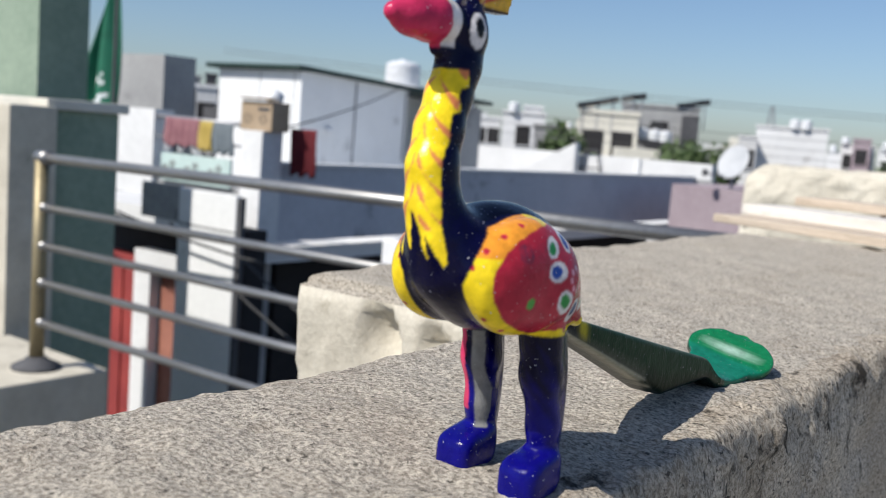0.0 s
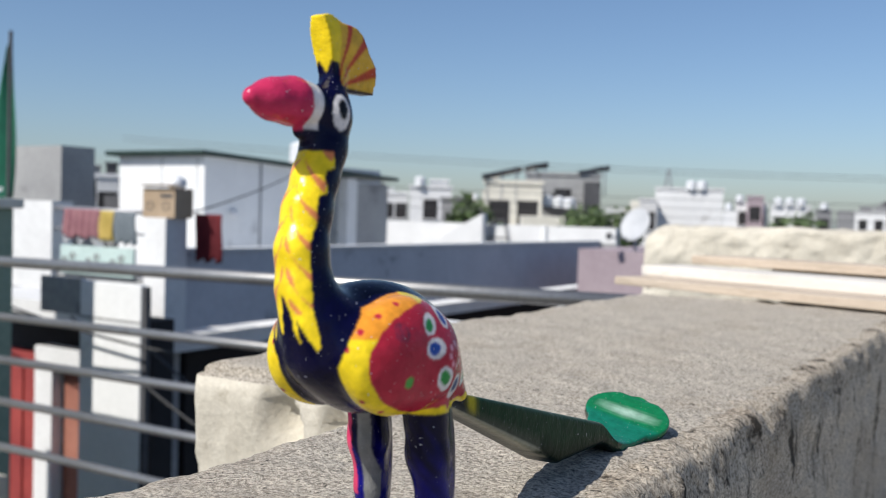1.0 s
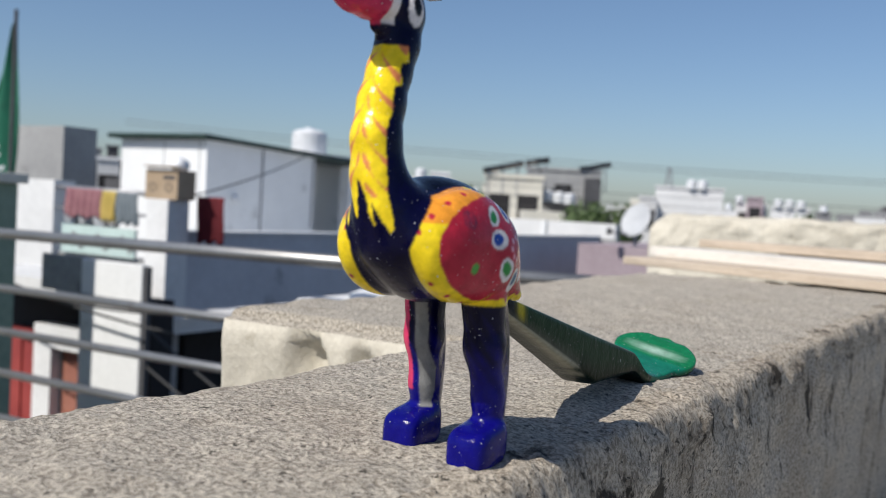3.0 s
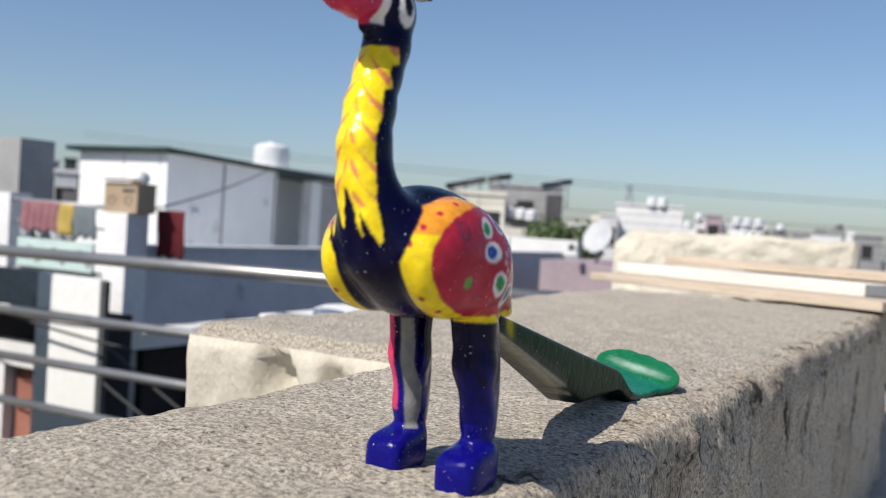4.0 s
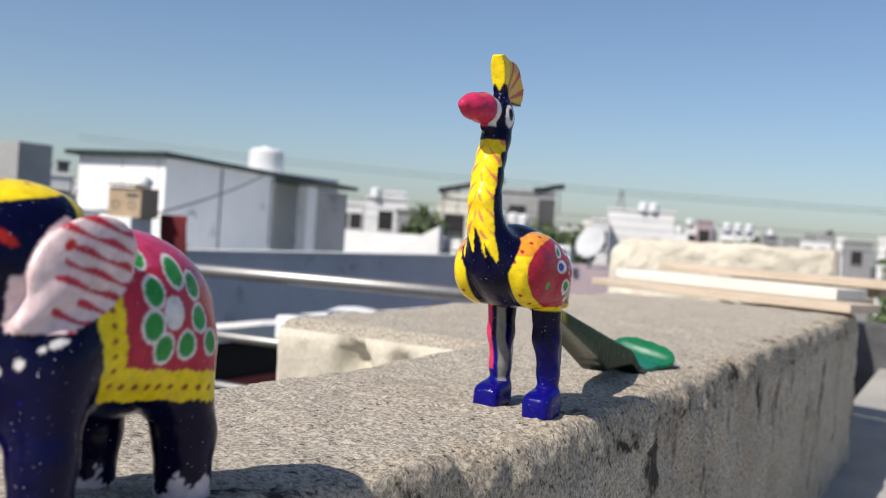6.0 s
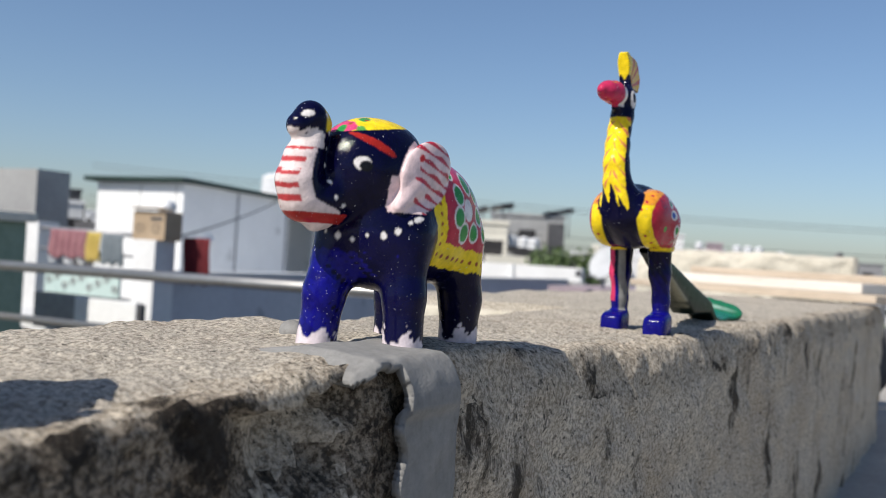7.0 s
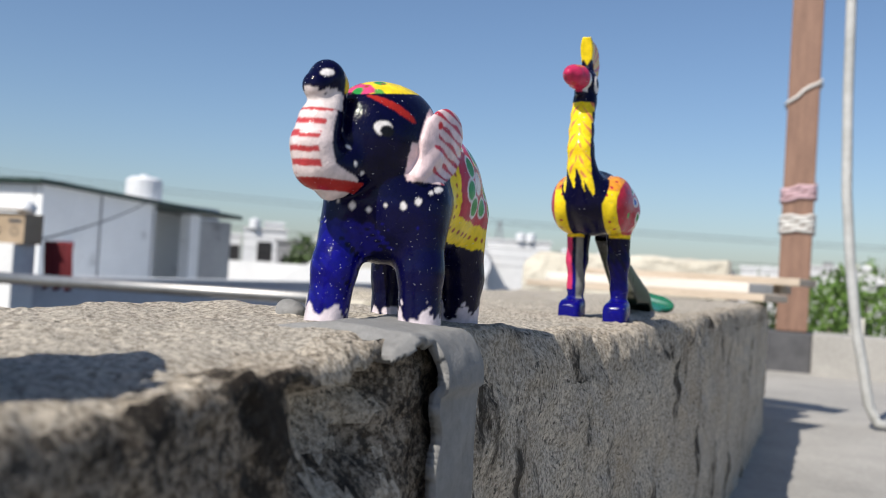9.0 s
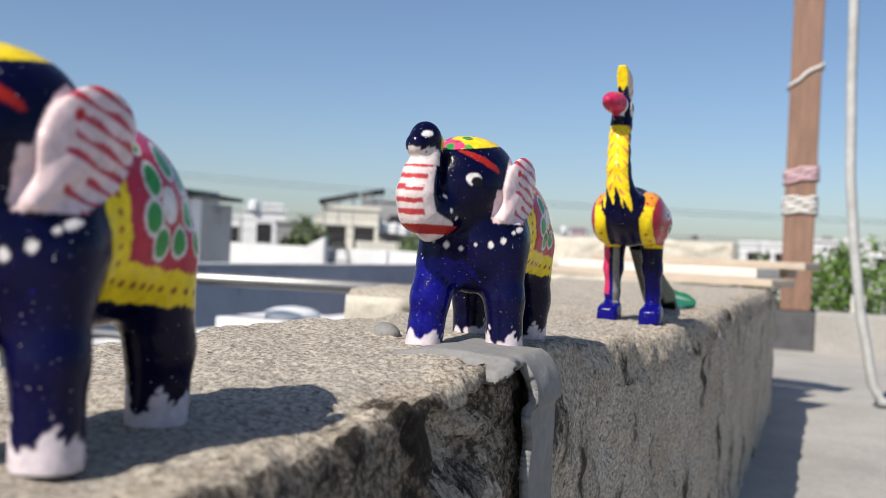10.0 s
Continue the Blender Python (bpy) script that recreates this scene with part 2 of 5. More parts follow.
M_KERB_TOP = kerb_material("weathered_cement_top", (0.67, 0.605, 0.50), (0.27, 0.235, 0.19), (0.24, 0.205, 0.165), 0.18, 0.62, 0.61, 1.0, 450)

# ---- mesh helpers ----
def part(name, bm, mat, parent=None, label="", smooth=False):
    me = bpy.data.meshes.new(name)
    bm.to_mesh(me)
    bm.free()
    for mm in (mat if isinstance(mat, (list, tuple)) else [mat]):
        me.materials.append(mm)
    if smooth:
        me.polygons.foreach_set("use_smooth", [True] * len(me.polygons))
    ob = new(name, me)
    if parent is not None:
        ob.parent = parent
    if label:
        tagged(ob, label)
    return ob


def empty(name, loc=(0, 0, 0), rz=0.0):
    e = new(name)
    e.empty_display_size = 0.1
    e.matrix_basis = pose(*loc, 0, 0, rz)
    return e


def box(bm, lo, hi, bevel=0.0, m=None):
    c = [(a + b) / 2 for a, b in zip(lo, hi)]
    s = [abs(b - a) for a, b in zip(lo, hi)]
    mat = Matrix.Translation(c) @ Matrix.Diagonal((*s, 1))
    r = bmesh.ops.create_cube(bm, size=1, matrix=(m @ mat) if m is not None else mat)
    if bevel:
        es = list({e for v in r["verts"] for e in v.link_edges})
        bmesh.ops.bevel(bm, geom=es, offset=bevel, segments=2, affect="EDGES", profile=0.6)
    return bm


def boxed(lo, hi, bevel=0.0, m=None):
    return box(bmesh.new(), lo, hi, bevel, m)


def tube(bm, pts, radii, seg=10, caps=True):
    """A round bar through pts, with one radius or one each."""
    pts = [Vector(p) for p in pts]
    if not isinstance(radii, (list, tuple)):
        radii = [radii] * len(pts)
    rings = []
    ref = None
    for i, p in enumerate(pts):
        d = (pts[min(i + 1, len(pts) - 1)] - pts[max(i - 1, 0)]).normalized()
        if ref is None:
            ref = d.orthogonal().normalized()
        ref = (ref - d * ref.dot(d)).normalized()
        side = d.cross(ref)
        rings.append([bm.verts.new(p + (ref * math.cos(a) + side * math.sin(a)) * radii[i]) for a in [2 * math.pi * k / seg for k in range(seg)]])
    for a, b in zip(rings, rings[1:]):
        for k in range(seg):
            bm.faces.new((a[k], a[(k + 1) % seg], b[(k + 1) % seg], b[k]))
    if caps:
        bm.faces.new(rings[0][::-1])
        bm.faces.new(rings[-1])
    return bm


def tubed(pts, radii, seg=10):
    return tube(bmesh.new(), pts, radii, seg)


def sag(a, b, drop, n=14):
    a, b = Vector(a), Vector(b)
    return [a.lerp(b, k / n) - Vector((0, 0, drop * 4 * (k / n) * (1 - k / n))) for k in range(n + 1)]


EYE_Z = 0.254


def at(az, d, el=None, z=0.0):
    """A place d metres off at a bearing, at an elevation angle or a height."""
    a = radians(az)
    return Vector((-d * math.sin(a), d * math.cos(a), z if el is None else EYE_Z + d * math.tan(radians(el))))


def solid(name, quads, verts, mat, parent=None, smooth=True):
    me = bpy.data.meshes.new(name)
    me.from_pydata(verts, [], quads)
    me.materials.append(mat)
    me.polygons.foreach_set("use_smooth", [smooth] * len(me.polygons))
    ob = new(name, me)
    if parent is not None:
        ob.parent = parent
    return ob

# ---- the kerb wall, its wider end, the terrace ----
TOP, FLOOR = 0.164, -0.080
OUT_X, WIDE_X, TURN_Y, END_Y = -0.322, -0.548, 0.546, 1.56


def nz(x, y, z, s):
    return noise.noise(Vector((x * s, y * s, z * s)))


def fbm(x, y, z, s, o=4):
    return noise.fractal(Vector((x * s, y * s, z * s)), 1.0, 2.0, o)


def edge_x(y):
    """Where the inner edge of the wall runs: set back where its render has broken away."""
    k = min(1.0, max(0.0, (y + 0.02) / 0.33))
    return -0.164 + 0.028 * k * k * (3 - 2 * k) + 0.009 * max(0.0, y - 0.3)


def kerb_mesh():
    """The near run of the wall: one profile drawn along its length, with a broken, pitted inner edge."""
    ys = np.concatenate([np.arange(-0.75, -0.40, 0.012), np.arange(-0.40, -0.02, 0.0026), np.arange(-0.02, 0.008, 0.0011), np.arange(0.008, 0.62, 0.003), np.arange(0.62, END_Y + 0.005, 0.007)])
    out_h = [-0.6, -0.3, -0.15, -0.05, 0.02, 0.07, 0.105, 0.13]
    top_u = np.concatenate([np.linspace(0.0, 0.78, 40), np.linspace(0.79, 1.0, 26)])
    face_v = np.concatenate([np.linspace(0.0, 0.09, 34), np.linspace(0.094, 0.2, 26)])
    verts, faces, mats = [], [], []
    k = len(out_h) + len(top_u) + len(face_v) - 1
    split = len(out_h) + len(top_u)
    for y in ys:
        y = float(y)
        chip = 0.004 + 0.016 * max(0.0, fbm(3.1, y, 0, 15)) ** 1.3 + 0.006 * abs(nz(0, y, 5, 55))
        dip = 0.008 * max(0.0, fbm(1.7, y, 2, 20)) + 0.003 * max(0, nz(2, y, 4, 90))
        ro = 0.012 + 0.005 * nz(4, y, 1, 30)
        inner = edge_x(y)
        ring = []
        for h in out_h:
            ring.append((OUT_X - 0.001 + 0.002 * nz(0, y, h, 14), y, h))
        for u in top_u:
            x = OUT_X + (inner - OUT_X) * float(u)
            z = TOP
            do, di = x - OUT_X, inner - x
            if do < ro:
                z -= ro - math.sqrt(max(0, ro * ro - (ro - do) ** 2))
            crumb = 0.0
            if di < chip:
                z -= (chip - math.sqrt(max(0, chip * chip - (chip - di) ** 2))) * 0.8 + dip * (1 - di / chip)
            if di < 0.035:
                crumb = (1 - di / 0.035) * 0.0032 * noise.turbulence(Vector((x * 90, y * 90, 3)), 3, True)
            z -= 0.004 * min(1.0, max(0.0, (-0.12 - y) / 0.08))
            z += 0.0045 * math.exp(-(((y + 0.02) / 0.085) ** 4)) + 0.0022 * fbm(x, y, 0, 30, 5) + 0.0010 * nz(x, y, 0, 170) + 0.0028 * nz(x, y, 0, 7) - crumb
            ring.append((x + 0.0006 * nz(x, y, 9, 120), y, z))
        z0 = ring[-1][2]
        for v in face_v[1:]:
            z = z0 - float(v) / 0.2 * (z0 - FLOOR + 0.03)
            d = 0.005 * fbm(0, y, z, 22, 5) + 0.0018 * nz(0, y, z, 120) + 0.004 * min(1, (TOP - z) / 0.03)
            if y < 0.0:
                d -= 0.0035 * noise.turbulence(Vector((0, y * 75, z * 75)), 3, True)
            # hollow where the render has fallen away, and the crack beside the putty
            d -= 0.020 * math.exp(-(((y + 0.094 + 0.006 * nz(1, y, z, 40)) / 0.030) ** 4) - ((z - 0.146) / 0.020) ** 4) * (0.8 + 0.5 * nz(0, y, z, 60))
            yc = 0.005 + 0.0035 * nz(3, 0, z, 30) + 0.0015 * nz(5, 1, z, 120)
            if abs(y - yc) < 0.0028:
                d -= 0.007 * (1 - abs(y - yc) / 0.0028)
            ring.append((inner + d, y, z))
        verts += ring
    for j in range(len(ys) - 1):
        for i in range(k - 1):
            a = j * k + i
            faces.append((a, a + 1, a + k + 1, a + k))
            y = float(ys[j])
            # dark patch beside the torn side of the putty
            worn = -0.070 + 0.012 * nz(2, 0, i * 0.1, 3) < y < -0.030 and split - 4 + int(6 * nz(2, y, 0, 45)) <= i < split + 46 + int(20 * nz(7, y, 0, 60))
            # near end: the dark band holds mould and the second elephant's painted shadow
            worn = worn or (y < -0.112 + 0.02 * nz(9, i * 0.15, 0, 1) and split - 3 <= i < split + 26 + int(14 * nz(7, y, 0, 40)))
            worn = worn or (y < -0.004 and split <= i < split + 10 and nz(4, y * 30, i * 0.22, 1) > 0.18)
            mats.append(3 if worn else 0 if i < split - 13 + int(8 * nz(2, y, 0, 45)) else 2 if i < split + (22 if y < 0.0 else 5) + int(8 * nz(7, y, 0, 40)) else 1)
    faces.append(tuple(range(k))[::-1])
    mats.append(0)
    faces.append(tuple((len(ys) - 1) * k + i for i in range(k)))
    mats.append(1)
    me = bpy.data.meshes.new("wall_kerb")
    me.from_pydata(verts, [], faces)
    for mm in (M_KERB_TOP, M_KERB_FACE, M_CRUMB, M_MOULD_SHADE):
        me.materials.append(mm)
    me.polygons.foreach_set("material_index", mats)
    me.polygons.foreach_set("use_smooth", [True] * len(me.polygons))
    return new("wall_kerb", me)


kerb = tagged(kerb_mesh(), "low rooftop kerb wall, grey weathered cement with chipped mouldy edge", "wall", kind="structure")


def wide_mesh():
    """The wider end of the wall, beyond the turn: cream face towards the near side, cement on top."""
    x0, x1, y0, y1 = WIDE_X, OUT_X + 0.02, TURN_Y, END_Y
    verts, faces, mats = [], [], []
    us = np.concatenate([np.linspace(-0.62, 0, 60)[:-1], np.linspace(0, y1 - y0, 90)])
    xs = np.linspace(x0, x1, 60)
    for u in us:
        for x in xs:
            x, u = float(x), float(u)
            r = 0.016 + 0.008 * nz(x, 3, 0, 20)
            if u < 0:
                h = u
                y = y0 + 0.006 * fbm(x, 2, h, 14, 5) + 0.0015 * nz(x, 8, h, 90)
                for hx, hz, hr, dep in ((-0.452, 0.128, 0.021, 0.024), (-0.400, 0.128, 0.017, 0.020)):
                    q = math.hypot(x - hx, (TOP + h) - hz + 0.25 * (x - hx)) / hr
                    y += dep * max(0.0, 1 - q * q * (1 + 0.5 * nz(x, 1, h, 70)))
                if -h < r:
                    y += r - math.sqrt(max(0, r * r - (r + h) ** 2))
                z = TOP + h
            else:
                y = y0 + u + (0.012 if u == 0 else 0)
                z = TOP - 0.002 + 0.0026 * fbm(x, y, 0, 24, 5) + 0.003 * nz(x, y, 0, 7)
                if u < r:
                    z -= (r - math.sqrt(max(0, r * r - (r - u) ** 2))) * 0.35
            e = x - x0
            if e < 0.014:
                z -= 0.014 - math.sqrt(max(0, 0.014 ** 2 - (0.014 - e) ** 2)) if u >= 0 else 0
                y += (0.014 - math.sqrt(max(0, 0.014 ** 2 - (0.014 - e) ** 2))) if u < 0 else 0
            verts.append((x + 0.004 * nz(1, y, z, 18) * (1 if e < 0.05 else 0), y, z))
    k = len(xs)
    nface = 59
    for j in range(len(us) - 1):
        for i in range(k - 1):
            a = j * k + i
            faces.append((a, a + 1, a + k + 1, a + k))
            mats.append(1 if j < nface - 1 else 0)
    low = [j * k for j in range(len(us))]
    base = len(verts)
    for j in low[nface:]:
        x, y, z = verts[j]
        verts.append((x, y, -0.45))
    for q in range(len(low) - nface - 1):
        faces.append((low[nface + q], low[nface + q + 1], base + q + 1, base + q))
        mats.append(1)
    me = bpy.data.meshes.new("wall_kerb_wide")
    me.from_pydata(verts, [], faces)
    me.materials.append(M_KERB_TOP)
    me.materials.append(M_BEIGE)
    me.polygons.foreach_set("material_index", mats)
    me.polygons.foreach_set("use_smooth", [True] * len(me.polygons))
    return new("wall_kerb_wide", me)


tagged(wide_mesh(), "wider end of the kerb wall with cream plastered broken face", "wall", kind="structure")


PUTTY_X = -0.163


def putty_mesh():
    """The grey putty lump that caps the broken edge under the elephant and runs down the face."""
    bm = bmesh.new()
    n, k = 120, 150
    grid = []
    for i in range(n + 1):
        row = []
        for j in range(k + 1):
            f, s = i / n, 0.30 * j / k
            y = -0.073 + 0.073 * f
            edge = min(1.0, min(f, 1 - f) / 0.16, j / 17)
            lift = 0.0040 * math.sqrt(max(edge, 0)) * (1 + 0.35 * nz(0, y, s, 26)) - 0.004 * (1 - edge)
            if s < 0.060:
                p = Vector((PUTTY_X - 0.060 + s + 0.008 * nz(y, 3, 0, 34) * (1 - s / 0.06), y, TOP + 0.0040 + lift - 0.10 * max(0, s - 0.03)))
            elif s < 0.092:
                a = (s - 0.060) / 0.032 * math.pi / 2
                p = Vector((PUTTY_X + 0.002 + (0.007 + lift) * math.sin(a), y, TOP - 0.017 + (0.018 + lift) * math.cos(a)))
            else:
                z = TOP - 0.017 - (s - 0.092)
                p = Vector((PUTTY_X + 0.0085 + lift * 0.7 + 0.002 * nz(0, y, z, 30), y + 0.004 * nz(1, y, z, 20), z))
            p += Vector((0.0007 * nz(y, s, 1, 90), 0, 0.0006 * nz(y, s, 2, 110)))
            row.append(bm.verts.new(p))
        grid.append(row)
    for i in range(n):
        for j in range(k):
            y = -0.073 + 0.073 * (i + 0.5) / n
            s = 0.30 * (j + 0.5) / k
            torn = -0.048 + 0.007 * nz(0, 2, s, 30) + 0.003 * nz(1, 7, s, 90) - 0.10 * max(0, s - 0.12)
            if y < torn and s > 0.068 + 0.012 * nz(0, y, 4, 70):
                continue
            bm.faces.new((grid[i][j], grid[i][j + 1], grid[i + 1][j + 1], grid[i + 1][j]))
    bmesh.ops.delete(bm, geom=[v for v in bm.verts if not v.link_faces], context="VERTS")
    ob = part("putty_patch", bm, M_PUTTY, smooth=True)
    mod = ob.modifiers.new("thick", "SOLIDIFY")
    mod.thickness, mod.offset = 0.004, -1
    return ob


tagged(putty_mesh(), "smooth grey putty repair smeared over the broken kerb edge", "repair patch", kind="structure")


def slab(name, lo, hi, mat, label, cat="wall", bevel=0.0, kind="structure"):
    return tagged(part(name, boxed(lo, hi, bevel), mat), label, cat, kind=kind)


lump = bmesh.new()
bmesh.ops.create_icosphere(lump, subdivisions=3, radius=0.0065)
for v in lump.verts:
    v.co *= 1 + 0.35 * noise.noise(v.co * 110)
    v.co.z *= 0.8
tagged(part("cement_lump", lump, M_PUTTY, smooth=True), "small grey cement lump stuck on the kerb", "lump").location = (-0.236, -0.010, TOP + 0.006)

slab("floor_terrace", (-0.18, -3.0, -0.35), (4.0, 3.6, FLOOR), M_FLOOR, "sunlit grey cement terrace floor with dark stains", "floor")
# the shadow in this corner is put in as near-black cement
slab("wall_terrace_corner", (-0.60, 3.06, -0.3), (-0.045, 3.20, 0.053), M_DARK, "corner of the terrace end wall with its shadow painted black", "wall", 0.006)
slab("wall_terrace_end", (-0.045, 3.02, -0.3), (3.0, 3.20, 0.055), M_FLOOR, "low grey cement end wall of the terrace", "wall", 0.006)
slab("wall_own_building", (-0.53, -3.0, -6.8), (-0.22, 1.50, -0.42), M_GREYCON, "outer wall of the building under the kerb", "wall")


def rough_wall():
    """The lumpy cream cross wall behind the planks."""
    verts, faces = [], []
    xs = np.linspace(-0.965, -0.30, 110)
    prof = [(0.0, -0.25), (0.0, 0.0), (0.0, 0.08), (0.0, 0.14), (0.0, 0.19), (0.0, 0.23), (0.006, 0.262), (0.03, 0.272), (0.08, 0.274), (0.13, 0.27), (0.15, 0.24), (0.15, -0.25)]
    fine = []
    for (a, b), (c, d) in zip(prof, prof[1:]):
        n = 8 if b > 0.05 or d > 0.05 else 2
        fine += [(a + (c - a) * q / n, b + (d - b) * q / n) for q in range(n)]
    for x in xs:
        x = float(x)
        for dy, z in fine:
            e = min(1.0, (x + 0.965) / 0.06)
            zz = z - (0.03 * (1 - e) ** 2 if z > 0.1 else 0) + 0.008 * fbm(x, dy, 0, 11, 4) * (1 if z > 0.15 else 0)
            verts.append((x, 2.75 + dy + 0.012 * fbm(x, dy, z, 13, 5), zz + 0.006 * (x + 0.6)))
    k = len(fine)
    for j in range(len(xs) - 1):
        for i in range(k - 1):
            a = j * k + i
            faces.append((a, a + k, a + k + 1, a + 1))
    faces.append(tuple(range(k)))
    faces.append(tuple((len(xs) - 1) * k + i for i in range(k))[::-1])
    return solid("wall_cross", faces, verts, M_BEIGE)


tagged(rough_wall(), "rough cream plastered cross wall behind the planks", "wall", kind="structure")

# ---- the painted figures ----
def surface_net(field, lo, hi, step):
    """A closed mesh on the zero level of a field given on a grid."""
    ax = [np.arange(a, b + step, step, dtype=np.float32) for a, b in zip(lo, hi)]
    X, Y, Z = np.meshgrid(*ax, indexing="ij", sparse=True)
    f = field(X, Y, Z).astype(np.float32)
    s = f < 0
    nx, ny, nz_ = f.shape
    acc = np.zeros((nx - 1, ny - 1, nz_ - 1, 3), np.float32)
    cnt = np.zeros((nx - 1, ny - 1, nz_ - 1), np.float32)
    corner = lambda a, d: a[d[0]:nx - 1 + d[0], d[1]:ny - 1 + d[1], d[2]:nz_ - 1 + d[2]]
    for axis in range(3):
        for p in (0, 1):
            for q in (0, 1):
                d0 = [0, 0, 0]
                o = [i for i in range(3) if i != axis]
                d0[o[0]], d0[o[1]] = p, q
                d1 = list(d0)
                d1[axis] = 1
                a, b = corner(f, d0), corner(f, d1)
                c = (a < 0) != (b < 0)
                t = np.where(c, a / np.where(c, a - b, 1), 0)
                for i in range(3):
                    acc[..., i] += np.where(c, (t if i == axis else d0[i]), 0)
                cnt += c
    live = cnt > 0
    idx = -np.ones(cnt.shape, np.int64)
    idx[live] = np.arange(live.sum())
    g = np.argwhere(live)
    v = (g + acc[live] / cnt[live][:, None]) * step + np.array(lo)
    quads = []
    for axis in range(3):
        sl0, sl1 = [slice(None)] * 3, [slice(None)] * 3
        sl0[axis], sl1[axis] = slice(0, -1), slice(1, None)
        ch = s[tuple(sl0)] != s[tuple(sl1)]
        e = np.argwhere(ch)
        u, w = [i for i in range(3) if i != axis]
        e = e[(e[:, u] > 0) & (e[:, w] > 0) & (e[:, u] < f.shape[u] - 1) & (e[:, w] < f.shape[w] - 1)]
        inside = s[e[:, 0], e[:, 1], e[:, 2]]
        du, dw = np.eye(3, dtype=int)[u], np.eye(3, dtype=int)[w]
        q = np.stack([idx[tuple((e - du - dw).T)], idx[tuple((e - dw).T)], idx[tuple(e.T)], idx[tuple((e - du).T)]], 1)
        flip = inside if axis != 1 else ~inside
        q[~flip] = q[~flip][:, ::-1]
        quads.append(q)
    return v, np.concatenate(quads)


def ball(X, Y, Z, c, r):
    k = np.sqrt(((X - c[0]) / r[0]) ** 2 + ((Y - c[1]) / r[1]) ** 2 + ((Z - c[2]) / r[2]) ** 2)
    return (k - 1) * min(r)


def limb(X, Y, Z, a, b, ra, rb, sx=1.0):
    a, b = np.array(a), np.array(b)
    d = b - a
    t = np.clip(((X - a[0]) * d[0] + (Y - a[1]) * d[1] + (Z - a[2]) * d[2]) / d.dot(d), 0, 1)
    return np.sqrt(((X - a[0] - t * d[0]) / sx) ** 2 + (Y - a[1] - t * d[1]) ** 2 + (Z - a[2] - t * d[2]) ** 2) - (ra + (rb - ra) * t)


def melt(a, b, k):
    h = np.clip(0.5 + 0.5 * (b - a) / k, 0, 1)
    return b + (a - b) * h - k * h * (1 - h)


def chain(X, Y, Z, pts, radii, k=0.002, sx=1.0):
    f = None
    for p, q, ra, rb in zip(pts, pts[1:], radii, radii[1:]):
        g = limb(X, Y, Z, p, q, ra, rb, sx)
        f = g if f is None else melt(f, g, k)
    return f


def painted(name, v, quads, paint, dull_from=None):
    me = bpy.data.meshes.new(name)
    me.from_pydata(v.tolist(), [], quads.tolist())
    # brush edges run a little into one another
    near = np.zeros((len(v), 3))
    count = np.zeros(len(v))
    for k in range(4):
        for o in (1, 3):
            np.add.at(near, quads[:, k], paint[quads[:, (k + o) % 4]])
            np.add.at(count, quads[:, k], 1)
    col = np.ones((len(v), 4), np.float32)
    col[:, :3] = 0.42 * paint + 0.58 * near / np.maximum(count, 1)[:, None]
    a = me.attributes.new("paint", "FLOAT_COLOR", "POINT")
    a.data.foreach_set("color", col.ravel())
    me.materials.append(M_ENAMEL)
    if dull_from is not None:
        me.materials.append(M_DULL)
        me.polygons.foreach_set("material_index", [0 if k < dull_from or k > dull_from + 0.72 * (len(quads) - dull_from) else 1 for k in range(len(quads))])
    me.polygons.foreach_set("use_smooth", [True] * len(me.polygons))
    return new(name, me)


NAVY, BLUE, YELLOW, RED, PINK, WHITE, BLACK, GREEN, TEAL, ORANGE, BROWN = (
    (0.002, 0.002, 0.022), (0.006, 0.005, 0.24), (0.84, 0.62, 0.015), (0.42, 0.022, 0.045), (0.62, 0.045, 0.13), (0.74, 0.70, 0.68), (0.008, 0.008, 0.010),
    (0.03, 0.27, 0.055), (0.01, 0.27, 0.20), (0.78, 0.30, 0.03), (0.30, 0.07, 0.02))


